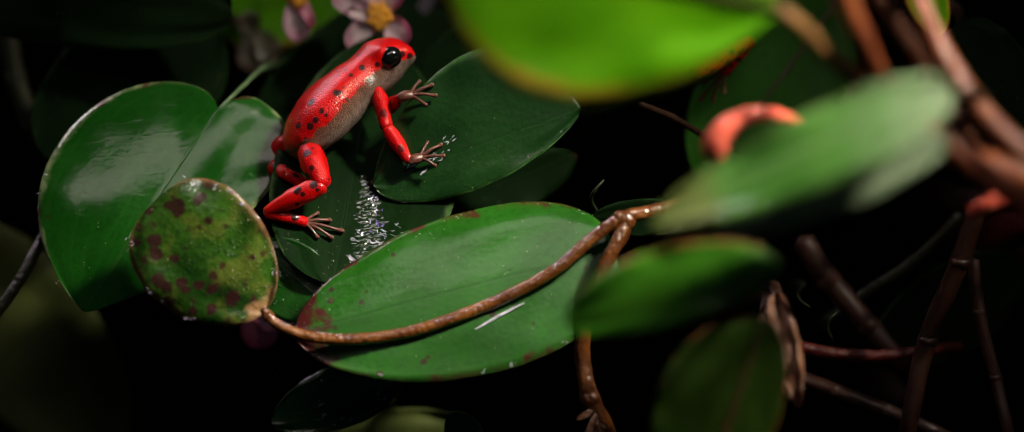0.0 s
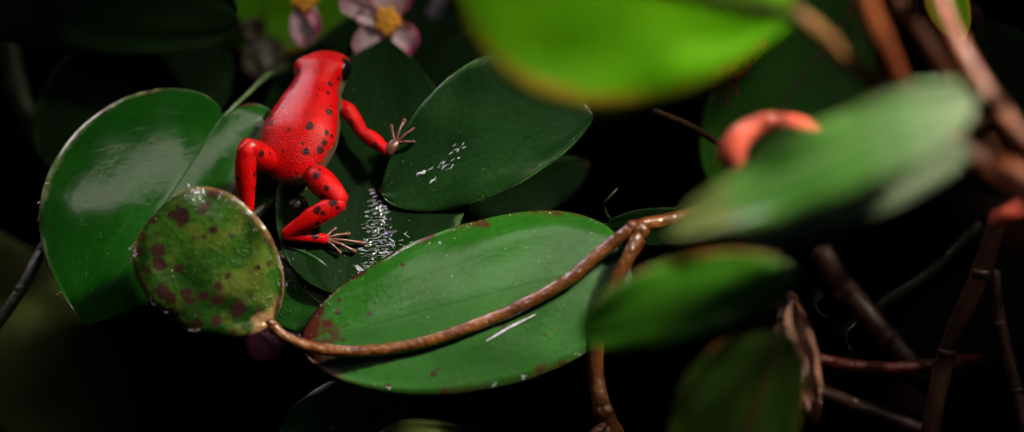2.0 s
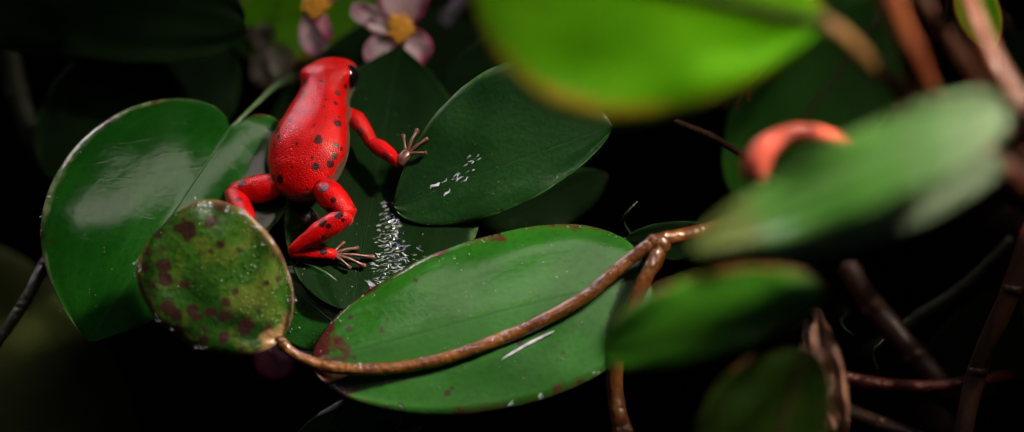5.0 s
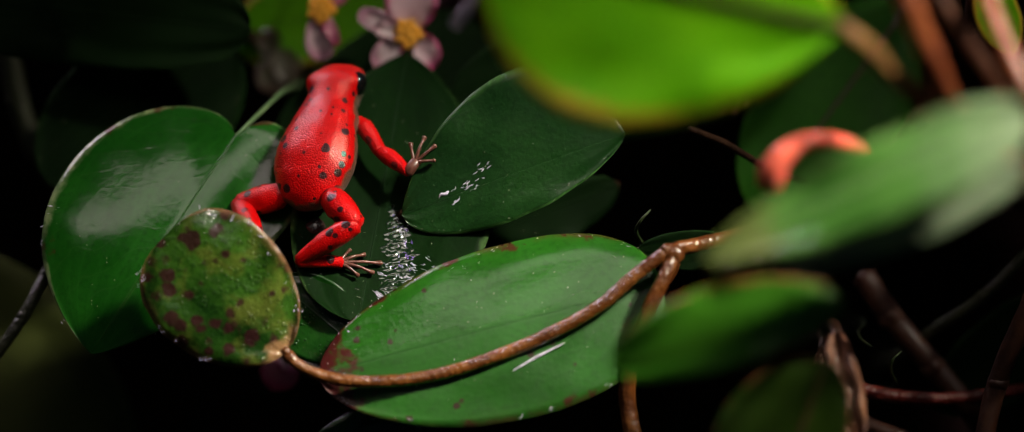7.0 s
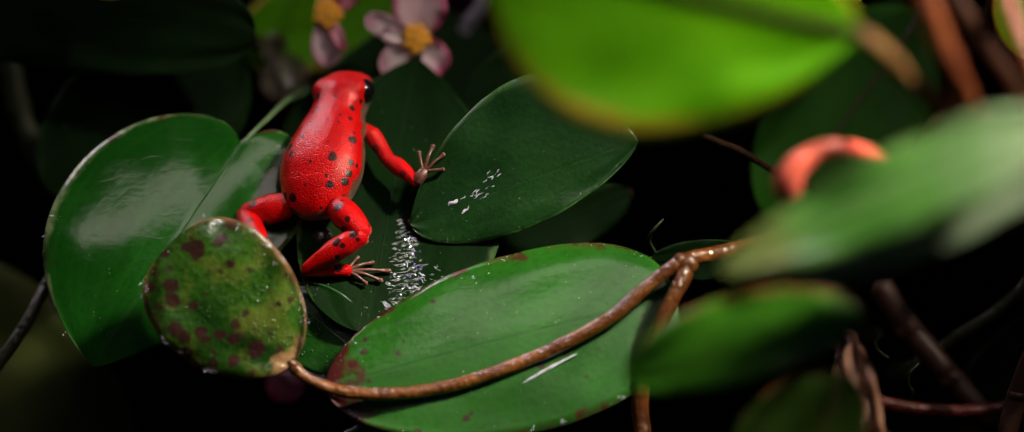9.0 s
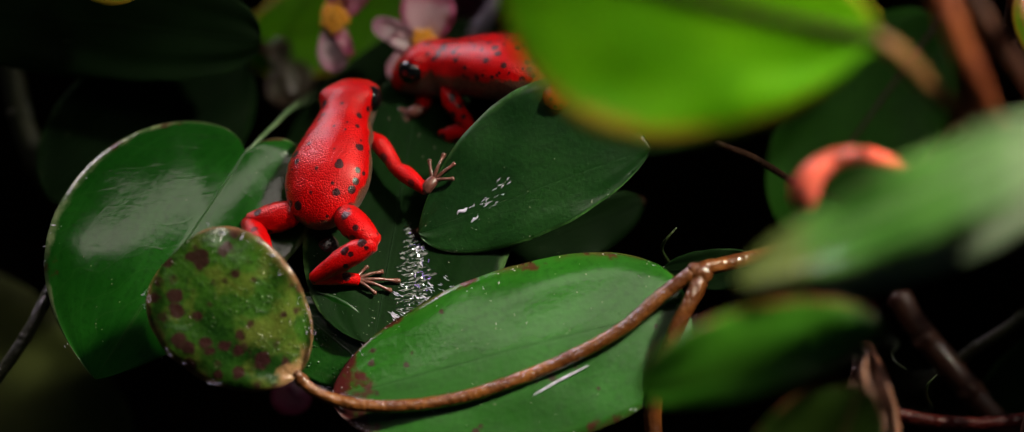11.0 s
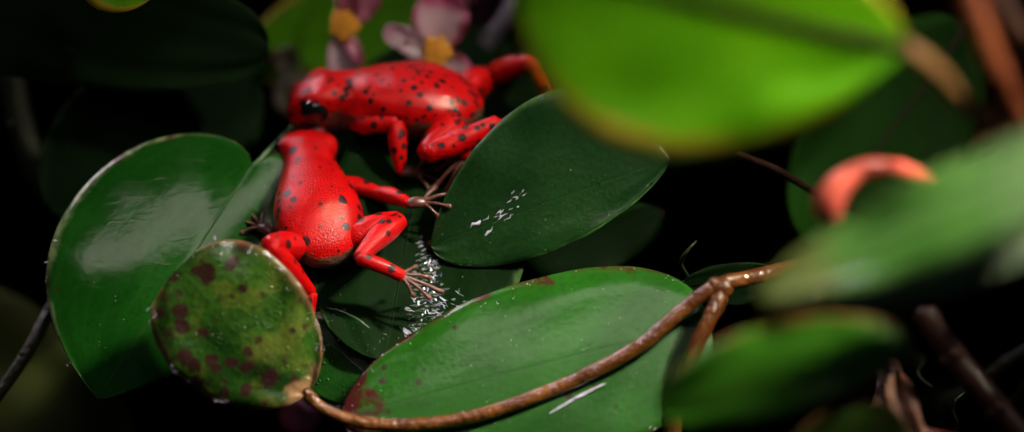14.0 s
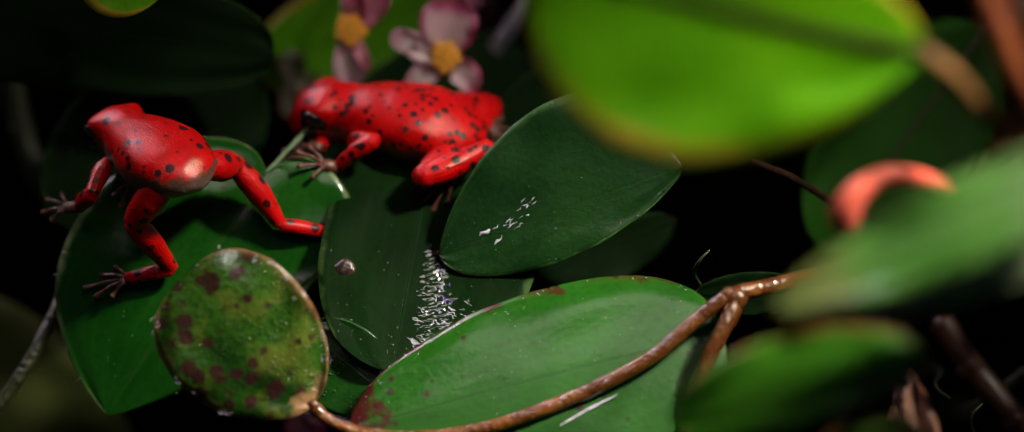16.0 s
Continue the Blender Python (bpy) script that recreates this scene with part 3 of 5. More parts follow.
dark_leaf = leaf("dark green oval leaf with a pale tip and wet toe marks", (-19.12, 4.36, -8.50), (9.42, 14.76, -6.50), 12.60, 5.60, DEEP,
     stalk=((-20.14, 3.71, -12.00), (-21.04, 2.81, -18.00), root((-21.33, 2.46, -24.00))), cup=0.04, arch=0.03, wave=0.4, a=0.80, b=0.45, a2=0.5, b2=0.7, thick=0.7, seed=4, rib_size=0.05)
wet_leaf = leaf("wet dark leaf with a glistening midrib under the frogs", (-18.60, 25.50, -26.00), (-24.60, -9.60, -1.20), 14.5, 11.0, WET_SHADED,
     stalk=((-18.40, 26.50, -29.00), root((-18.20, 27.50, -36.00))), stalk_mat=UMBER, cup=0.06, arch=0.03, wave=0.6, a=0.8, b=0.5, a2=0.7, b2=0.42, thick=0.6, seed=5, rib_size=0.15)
damp_leaf = leaf("small damp green leaf tucked under the spotted leaf", (-34.86, -4.39, -4.00), (-24.96, -12.43, -2.00), 4.64, 5.89, DAMP, rib_size=0,
     stalk=((-36.00, -3.70, -12.00), root((-36.71, -3.36, -20.00))), cup=-0.04, arch=0.0, wave=0.4, a=0.45, b=0.45, seed=6)
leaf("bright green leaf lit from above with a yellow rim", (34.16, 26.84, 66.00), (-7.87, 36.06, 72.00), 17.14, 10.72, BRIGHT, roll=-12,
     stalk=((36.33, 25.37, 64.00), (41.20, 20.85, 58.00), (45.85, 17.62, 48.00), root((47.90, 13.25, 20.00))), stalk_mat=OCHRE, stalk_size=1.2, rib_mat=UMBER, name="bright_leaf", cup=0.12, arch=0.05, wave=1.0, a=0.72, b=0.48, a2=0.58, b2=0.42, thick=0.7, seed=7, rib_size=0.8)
leaf("pale green folded leaf, its silvery sheen painted into the colour", (55.94, 16.34, 76.00), (18.16, -1.18, 67.00), 6.25, 4.29, PALE, roll=20,
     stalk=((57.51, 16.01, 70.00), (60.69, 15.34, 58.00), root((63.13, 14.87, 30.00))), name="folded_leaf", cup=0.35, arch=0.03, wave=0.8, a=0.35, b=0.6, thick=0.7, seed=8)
leaf("green leaf with a thin red rim", (34.84, -6.27, 58.00), (7.17, -14.18, 50.00), 3.75, 6.25, REDRIM, roll=0,
     stalk=((34.50, -6.58, 50.00), root((34.43, -7.74, 30.00))), stalk_mat=BROWN, stalk_size=0.6, cup=0.1, arch=0.06, wave=0.6, a=0.5, b=0.5, seed=9)
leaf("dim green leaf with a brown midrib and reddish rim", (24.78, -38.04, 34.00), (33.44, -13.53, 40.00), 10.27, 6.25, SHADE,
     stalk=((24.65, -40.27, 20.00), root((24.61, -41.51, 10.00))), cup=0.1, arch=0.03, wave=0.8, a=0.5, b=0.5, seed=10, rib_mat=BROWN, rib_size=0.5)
leaf("pale underside of a hanging leaf", (55.94, 9.74, 68.00), (26.66, -1.77, 63.00), 3.57, 3.39, UNDER,
     stalk=((57.61, 10.22, 44.00), root((58.95, 10.52, 30.00))), cup=0.2, arch=0.03, wave=0.4, a=0.5, b=0.6, seed=40)
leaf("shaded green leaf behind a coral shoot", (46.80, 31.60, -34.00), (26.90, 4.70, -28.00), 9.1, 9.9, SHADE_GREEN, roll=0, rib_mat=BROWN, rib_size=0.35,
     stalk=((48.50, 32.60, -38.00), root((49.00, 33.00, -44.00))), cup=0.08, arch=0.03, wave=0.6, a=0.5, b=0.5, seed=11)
leaf("small dark leaf behind the vine knot", (24.82, 0.09, -8.00), (10.90, -0.36, -10.00), 2.68, 2.50, SHADOWED, roll=0,
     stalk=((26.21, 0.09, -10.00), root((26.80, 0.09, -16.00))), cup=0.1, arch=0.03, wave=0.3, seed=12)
leaf("dark leaf in the shade below the frog's leaf", (8.74, 8.28, -22.00), (-13.08, 0.09, -20.00), 4.46, 3.57, SHADOWED, roll=0,
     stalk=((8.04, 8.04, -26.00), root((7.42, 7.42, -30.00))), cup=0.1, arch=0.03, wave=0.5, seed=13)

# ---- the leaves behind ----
leaf("dark shaded leaf under the flowers", (-7.78, 27.86, -42.00), (-35.77, 9.29, -34.00), 10.72, 9.82, SHADOWED, roll=0,
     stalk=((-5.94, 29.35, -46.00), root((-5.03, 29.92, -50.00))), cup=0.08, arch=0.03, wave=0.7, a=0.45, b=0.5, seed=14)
leaf("dark leaf in the shade behind the flowers", (32.00, 27.50, -27.00), (-13.00, 19.50, -24.50), 9.5, 9.0, SHADOWED, roll=0,
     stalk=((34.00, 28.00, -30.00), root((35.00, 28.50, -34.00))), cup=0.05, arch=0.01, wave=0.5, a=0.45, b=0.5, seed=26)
leaf("dark broad leaf behind the heart-shaped leaf", (-41.60, 26.67, -30.00), (-66.12, 9.22, -26.00), 10.72, 9.82, SHADOWED, roll=0,
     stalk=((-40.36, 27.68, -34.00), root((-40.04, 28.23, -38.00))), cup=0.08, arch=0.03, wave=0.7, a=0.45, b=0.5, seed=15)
leaf("large dark green leaf in the shade", (-87.88, 33.82, -24.00), (-38.98, 28.26, -20.00), 8.04, 7.14, SHADOWED, roll=0,
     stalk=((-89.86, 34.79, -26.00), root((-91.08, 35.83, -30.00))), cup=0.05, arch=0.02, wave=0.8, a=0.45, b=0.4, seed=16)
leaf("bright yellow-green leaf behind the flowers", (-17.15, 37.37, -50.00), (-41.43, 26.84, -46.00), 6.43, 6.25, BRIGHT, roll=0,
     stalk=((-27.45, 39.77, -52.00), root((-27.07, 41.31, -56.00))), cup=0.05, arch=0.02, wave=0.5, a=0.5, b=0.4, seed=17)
# the bright leaf colour stands in for light on this edge
leaf("green leaf edge, caught light put into its colour", (-60.71, 44.23, -10.00), (-50.26, 36.78, -8.00), 8.48, 8.48, BRIGHT, roll=0,
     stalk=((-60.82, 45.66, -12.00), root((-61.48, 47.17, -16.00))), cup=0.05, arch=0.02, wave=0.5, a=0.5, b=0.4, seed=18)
leaf("dim olive leaf low in the shade", (-82.00, -2.00, -44.00), (-56.00, -34.00, -38.00), 11.0, 10.0, DIM, roll=0,
     stalk=((-83.00, -0.50, -46.00), root((-84.00, 0.50, -50.00))), cup=0.08, arch=0.03, wave=0.7, a=0.45, b=0.5, seed=24)
leaf("dim leaf in the shade under the long oval leaf", (-40.00, -40.00, -30.00), (-6.00, -30.00, -26.00), 7.0, 6.0, DIM, roll=0,
     stalk=((-41.00, -41.00, -32.00), root((-42.00, -41.50, -36.00))), cup=0.08, arch=0.03, wave=0.7, a=0.45, b=0.5, seed=25)
low_leaf = leaf("dark wet leaf low in the shade", (-14.60, -21.80, -14.00), (-33.20, -28.60, -10.00), 4.2, 4.6, DAMP, roll=0, rib_size=0.05,
     stalk=((-13.04, -21.40, -16.00), root((-12.17, -21.00, -20.00))), cup=0.08, arch=0.03, wave=0.5, seed=19)
leaf("small green leaf tip low in the shade", (-4.86, -33.18, -8.00), (-8.44, -27.02, -6.00), 2.50, 2.68, DEEP, roll=0,
     stalk=((-4.41, -34.59, -10.00), root((-3.98, -35.16, -14.00))), cup=0.05, arch=0.02, seed=20)
leaf("dark leaf at the foot of the stems", (71.84, -6.32, -30.00), (49.95, -20.95, -28.00), 6.25, 6.25, SHADOWED, roll=0,
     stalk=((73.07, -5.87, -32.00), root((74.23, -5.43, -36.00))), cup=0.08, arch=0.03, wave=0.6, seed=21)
leaf("dull green leaf in the shade", (62.33, 27.35, -20.00), (72.98, 9.14, -16.00), 5.36, 5.36, SHADOWED, roll=0,
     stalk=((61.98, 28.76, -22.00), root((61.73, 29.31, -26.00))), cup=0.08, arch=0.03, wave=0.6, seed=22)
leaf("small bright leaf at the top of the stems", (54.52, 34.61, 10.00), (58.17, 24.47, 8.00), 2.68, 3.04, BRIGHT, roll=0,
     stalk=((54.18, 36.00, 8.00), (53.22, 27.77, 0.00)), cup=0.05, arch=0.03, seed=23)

# ---- the vine and the stems ----
stem("vine", [(-33.99, -12.72, 4.00), (-31.94, -14.77, 4.30), (-27.93, -16.36, 4.60), (-22.59, -16.81, 4.80), (-15.47, -16.09, 4.80), (-8.36, -14.05, 4.80), (-0.36, -10.76, 4.60), (5.87, -7.29, 4.40), (10.76, -3.20, 4.20), (14.77, -0.36, 4.00), (18.36, 0.53, 2.00), (24.77, 1.89, -6.00), root((28.51, 2.80, -12.00))],
     [0.67, 0.80, 0.83, 0.88, 0.92, 1.07], VINE, "brown bristly vine that carries the leaves", "vine", 10, 12, nodes=((9, 1.2),))
stem("vine_branch", [(15.48, -0.62, 4.00), (14.31, -3.47, 5.00), (11.91, -8.36, 5.00), (10.05, -14.15, 4.00), (9.62, -19.50, 3.00), (10.78, -24.85, 3.00), (12.58, -28.46, 1.00), root((14.87, -32.17, -4.00))],
     [0.98, 0.98, 1.07, 1.16, 1.34], VINE, "brown bristly side stem with a frayed joint", "vine", 8, 12, nodes=((5, 1.4), (0, 1.35)))
for label, mat, size, pts in (
        ("rust-red stem rising out of the shade", RUST, 16, ((40.06, 37.13, 66.00), (42.49, 29.63, 64.00), (45.02, 23.83, 60.00), (47.65, 18.90, 52.00), (52.05, 12.22, 40.00))),
        ("thin brown stem among the leaves", BROWN, 9, ((43.69, 36.70, 54.00), (47.60, 29.12, 52.00), (52.47, 22.39, 48.00), (56.20, 16.51, 42.00), (61.79, 8.84, 34.00))),
        ("rust-coloured leaning stem of a plant", RUST, 17, ((72.49, -1.53, 56.00), (63.89, 3.55, 58.00), (57.12, 9.05, 58.00), (52.23, 13.76, 54.00), (49.96, 16.40, 48.00))),
        ("brown leaning stem of a plant", RUST, 14, ((73.93, 2.69, 60.00), (65.35, 9.02, 62.00), (59.56, 15.37, 60.00), (55.44, 22.17, 58.00), (52.24, 30.75, 54.00), (49.88, 38.54, 50.00))),
        ("thick rust-coloured stem among the leaves", RUST, 20, ((76.04, 0.16, 54.00), (65.73, 5.24, 56.00), (56.49, 8.23, 54.00), (49.88, 10.39, 50.00))),
        ("upright brown stem in the shade", BROWN, 15, ((63.82, 1.87, 2.00), (61.26, -6.16, 0.00), (56.99, -16.94, -4.00), (54.04, -31.38, -8.00))),
        ("rusty stem low in the shade", BROWN, 10, ((63.37, -6.19, -6.00), (64.27, -13.37, -6.00), (66.51, -22.35, -6.00), (68.76, -32.22, -6.00))),
        ("crimson runner low in the shade", CRIMSON, 10, ((39.86, -18.17, -14.00), (44.83, -19.07, -14.00), (51.20, -19.36, -15.00), (59.50, -18.50, -18.00))),
        ("rough brown runner low in the shade", BROWN, 12, ((37.67, -21.64, -16.00), (44.83, -24.31, -14.00), (51.97, -26.98, -12.00), (60.09, -30.59, -12.00))),
        ("rust-coloured root in the shade", BROWN, 18, ((40.52, -3.54, -20.00), (44.16, -8.99, -20.00), (49.61, -15.35, -20.00), (54.24, -20.84, -22.00))),
        ("short brown stem behind the leaves", UMBER, 5, ((17.65, 15.40, -10.00), (22.16, 13.60, -10.00), (27.66, 10.48, -14.00), (33.25, 8.27, -20.00))),
        ("thin olive stalk in the shade", OLIVE, 9, ((-72.67, -15.28, -14.00), (-68.15, -8.95, -14.00), (-65.37, -3.53, -16.00), (-62.36, 2.83, -24.00))),
        ("pale olive stalk in the shade", OLIVE, 15, ((-71.53, 26.89, -40.00), (-70.14, 19.50, -40.00), (-67.83, 13.03, -40.00), (-64.35, 7.51, -44.00))),
        ("pale lilac-grey stalk behind the flowers", LILAC, 11, ((-8.20, 36.50, -40.00), (-10.20, 32.50, -40.00), (-12.60, 29.50, -41.00), (-14.80, 27.00, -43.00))),
        ("olive stalk in the shade", OLIVE, 9, ((62.11, 0.09, -16.00), (55.87, -6.26, -18.00), (50.52, -9.90, -20.00), (47.04, -12.67, -24.00)))):
    stem("stem", list(pts) + [root(pts[-1], 6)], [0.0893 * (size), 0.0893 * (size), 0.0893 * (size * 0.95), 0.0893 * (size * 0.9)], mat, label, nodes=((1, 0.0893 * (size * 1.08)), (2, 0.0893 * (size * 1.06))))
stem("pink_joint", [(61.39, 0.52, 30.00), (63.45, 1.65, 32.00), (66.05, 2.69, 32.00), (71.08, 2.70, 28.00), root((74.65, 0.98, 0.00))], [1.07, 1.25, 1.07, 0.89], CORAL, "pinkish knotted joint of a stem")
stem("coral_shoot", [(26.70, 8.00, 36.00), (27.00, 9.60, 37.00), (28.20, 11.60, 38.00), (30.40, 13.10, 38.00), (33.40, 13.60, 37.00), (36.60, 13.00, 34.00), (40.60, 10.88, 24.00), root((43.40, 9.47, 0.00))],
     [1.60, 1.90, 1.60, 1.20, 0.95, 0.90, 0.90, 0.90], CORAL, "curled coral-pink young shoot", "shoot", 8, 14)
leaf("curled narrow dry brown leaf", (35.70, -10.16, 12.00), (38.74, -25.89, 16.00), 2.14, 2.32, DRY, roll=8, stalk=((35.90, -9.73, 0.00), root((35.61, -8.90, -8.00))), stalk_mat=BROWN, name="dry_leaf", group="", cup=0.45, arch=0.10, wave=1.4, seed=30)
leaf("small pale dead leaf tip", (34.47, -12.41, 0.00), (33.52, -18.63, 2.00), 0.80, 0.80, DRY, roll=20, stalk=((35.04, -11.56, -4.00), root((35.67, -11.17, -10.00))), stalk_mat=BROWN, name="dry_leaf", group="", cup=0.6, arch=0.05, wave=0.8, seed=31)


# beads of water on the upper side of the vine, whitened to draw its glints
vine = bpy.data.objects["vine"]
dice = random.Random(5)
line = curve([(-31.94, -14.77, 4.30), (-22.59, -16.81, 4.80), (-8.36, -14.05, 4.80), (-0.36, -10.76, 4.60), (5.87, -7.29, 4.40), (10.76, -3.20, 4.20)], 40)
beads = bmesh.new()
for k in range(210):
    c = line[dice.randrange(len(line))] - Vector((-33.99, -12.72, 4.00)) + Vector((0.2, 0.45, 0.85)).normalized() * 1.0 + Vector((dice.uniform(-0.25, 0.25), dice.uniform(-0.3, 0.3), 0))
    bmesh.ops.create_icosphere(beads, subdivisions=1, radius=dice.uniform(0.03, 0.085), matrix=Matrix.Translation(c))
tagged(link("dew", beads, GLINT, vine), "fine beads of water, glints put in as whitish dots", kind="stuff")


# ---- flowers ----
def flower(at, petals, label, stalk_to, heart=True, dimmed=False):
    ob = thing("flower", at, label, "flower", "pink flowers")
    for turn, tilt, length, width, rose in petals:
        bm, rib = blade(length, width, width, cup=0.45, arch=0.05, wave=0.5, a=0.62, b=0.36, thick=0.35, rows=18, cols=6, seed=turn)
        p = link("petal", bm, PETAL_DIMMED if dimmed else (PETAL, PETAL_ROSE, PETAL_GLASSY)[rose], ob)
        p.matrix_local = pose(0, 0, 0, 0, 0, turn) @ pose(0, 0, 0, 0, -tilt, 0)
    if heart:
        for k in range(16):
            bm = bmesh.new()
            bmesh.ops.create_icosphere(bm, subdivisions=2, radius=0.62)
            bmesh.ops.scale(bm, vec=(1, 1, 1.5), verts=bm.verts)
            a, r = k * 2.4, 0.42 * math.sqrt(k)
            bmesh.ops.translate(bm, verts=bm.verts, vec=(r * math.cos(a), r * math.sin(a), 1.6 - 0.2 * r))
            link("stamen", bm, STAMEN, ob)
    o = Vector(at)
    link("flower_stalk", tube([Vector((0, 0, -0.3))] + [Vector(p) - o for p in stalk_to], [0.5, 0.6, 0.7], 6, 8), OLIVE if dimmed else PETAL_ROSE, ob)
    return ob


flower((-18.60, 28.00, -28.00), ((84, 8, 7.0, 3.5, 0), (158, 14, 7.2, 1.5, 2), (172, 26, 5.2, 1.1, 2), (226, 12, 6.4, 1.9, 2), (-56, 16, 6.0, 2.6, 0)), "open pink-white flower with a yellow heart",
       ((-18.30, 30.80, -34.00), (-16.08, 34.29, -40.00), root((-15.26, 36.38, -48.00))))
flower((-29.96, 31.30, -30.00), ((-92, 6, 6.8, 2.0, 2), (50, 16, 6.6, 2.0, 1), (-66, 22, 5.6, 0.9, 1), (78, 30, 5.0, 1.4, 1)), "half-open rose flower with a yellow heart",
       ((-30.35, 33.31, -38.00), (-30.97, 37.18, -44.00), root((-31.59, 39.24, -50.00))))
flower((-36.13, 26.29, -46.00), ((-95, 10, 6.0, 2.6, 0), (-62, 15, 5.0, 2.0, 0), (140, 30, 3.6, 1.8, 0)), "greenish-white flower, its shade put into the petal colour", ((-36.07, 27.49, -50.00), root((-35.97, 29.13, -56.00))), False, True)
flower((-34.90, -12.40, -26.00), ((-95, 10, 6.2, 2.6, 1), (-66, 24, 4.6, 1.8, 0)), "fallen pink petals in the shade", ((-34.85, -11.60, -30.00), root((-34.80, -11.20, -36.00))), False)


# ---- crumbs and dew ----
def lump(name, at, size, material, label, category, flat=0.75, group=""):
    bm = bmesh.new()
    bmesh.ops.create_icosphere(bm, subdivisions=3, radius=size)
    s = Vector(at)
    for v in bm.verts:
        v.co *= 1 + 0.28 * noise.noise(v.co * (1.1 / size) + s)
        v.co.z *= flat
    ob = link(name, bm, material)
    ob.matrix_world = facing(at)
    return tagged(ob, label, category, group)


# small shoots and bracts in the shade
for label, mat, size, pts in (
        ("tiny yellow-green sprout with a hooked tip", MOSS, 3.5, ((12.66, 4.94, -6.00), (11.49, 3.68, -6.00), (10.88, 2.34, -8.00), (11.82, 0.54, -12.00))),
        ("tiny green sprout in the dark", MOSS, 3, ((44.78, -13.22, -8.00), (43.70, -14.30, -8.00), (43.60, -15.67, -10.00), (44.38, -17.08, -14.00))),
        ("tiny pale sprout in the dark", MOSS, 3, ((41.07, -12.52, -10.00), (39.99, -11.80, -10.00), (39.52, -10.74, -12.00), (40.38, -9.87, -16.00)))):
    stem("sprout", list(pts) + [root(pts[-1])], [0.0893 * (size * 0.35), 0.0893 * (size * 0.7), 0.0893 * (size * 0.7), 0.0893 * (size * 0.7)], mat, label, "sprout", group="sprouts")
for k, (turn, length) in enumerate(((-150, 2.6), (-110, 3.2), (-70, 2.8), (-30, 2.4), (-95, 3.8), (-55, 3.4), (-128, 2.2))):
    at = Vector((11.04, -26.45, 3.00)) + Vector((0.5 * math.sin(k), -0.4 * k, 0.6))
    tip = at + Vector((math.cos(radians(turn)), math.sin(radians(turn)), 0.15)) * length
    leaf("frayed brown bract on the stem joint", at, tip, 0.45, 0.45, DRY, name="bract", group="bracts", cup=0.6, arch=0.08, wave=0.4, seed=50 + k, rib_size=0.06, rows=10, cols=3, thick=0.2)

lump("soil_crumb", (-30.30, 2.40, -7.60), 1.5, CRUMB, "wet dark soil crumb on the leaf", "crumb")


dew(spotted, 26, 3, (0.03, 0.09), 0.9)
dew(broad_leaf, 90, 4, (0.02, 0.08), 0.4)
sparkle(broad_leaf, 60, 12, (0.05, 0.9), (-1.01, -0.85), (0.06, 0.2), 0, 0.0)
sparkle(broad_leaf, 50, 13, (0.15, 0.95), (0.85, 1.01), (0.06, 0.25), 0, 0.1)
sparkle(spotted, 40, 14, (0.05, 0.98), (-1.01, -0.85), (0.06, 0.3), 0, 0.05)
sparkle(spotted, 40, 15, (0.05, 0.98), (0.85, 1.01), (0.1, 0.3), 0, 0.1)
dew(dark_leaf, 120, 5, (0.02, 0.05), 0.7)
water_sheet(wet_leaf, (0.57, 0.90), 0.12, 0.26, (0.07, 0.26), 3)
streaks(wet_leaf, 60, 9, (0.60, 0.90), (0.10, 0.19), (0.5, 1.5), (0.03, 0.07), 25, 22, -0.1, 0.8)
streaks(wet_leaf, 120, 16, (0.74, 0.92), (0.02, 0.46), (0.4, 1.5), (0.02, 0.06), 62, 14, -0.02, 0.6)
streaks(wet_leaf, 40, 26, (0.72, 0.86), (0.30, 0.66), (0.2, 0.7), (0.02, 0.04), 75, 16, 0.0, 0.3)
streaks(wet_leaf, 110, 27, (0.55, 0.80), (0.02, 0.24), (0.2, 0.9), (0.02, 0.06), 40, 40, -0.1, 0.6, GLINT_VIOLET)
sparkle(wet_leaf, 60, 10, (0.66, 0.98), (-0.7, 0.95), (0.02, 0.07), 80, 0.0)
streaks(low_leaf, 34, 31, (0.1, 0.95), (-0.8, 0.8), (0.4, 2.0), (0.015, 0.05), 25, 30, 0.0)
# two dark bits of debris on the heart leaf, drawn as streaks
streaks(big_leaf, 1, 32, (0.60, 0.68), (-0.42, -0.30), (1.6, 1.7), (0.10, 0.12), 100, 3, -1.0, 0.0, CRUMB)
streaks(big_leaf, 1, 33, (0.28, 0.34), (-0.66, -0.56), (0.6, 0.7), (0.18, 0.2), 60, 3, -1.0, 0.0, CRUMB)
sparkle(damp_leaf, 60, 11, (0.1, 0.95), (-0.8, 0.8), (0.06, 0.2), 30, 0.0)
dew(damp_leaf, 160, 6, (0.04, 0.11), 0.2)
dew(wet_leaf, 110, 7, (0.02, 0.06), 0.0, (0.60, 0.98))
dew(big_leaf, 70, 8, (0.02, 0.07), 0.8)
sparkle(big_leaf, 40, 18, (0.35, 0.97), (-1.01, -0.85), (0.08, 0.35), 0, 0.1)
sparkle(big_leaf, 14, 19, (0.3, 0.9), (0.85, 1.01), (0.08, 0.25), 0, 0.1)

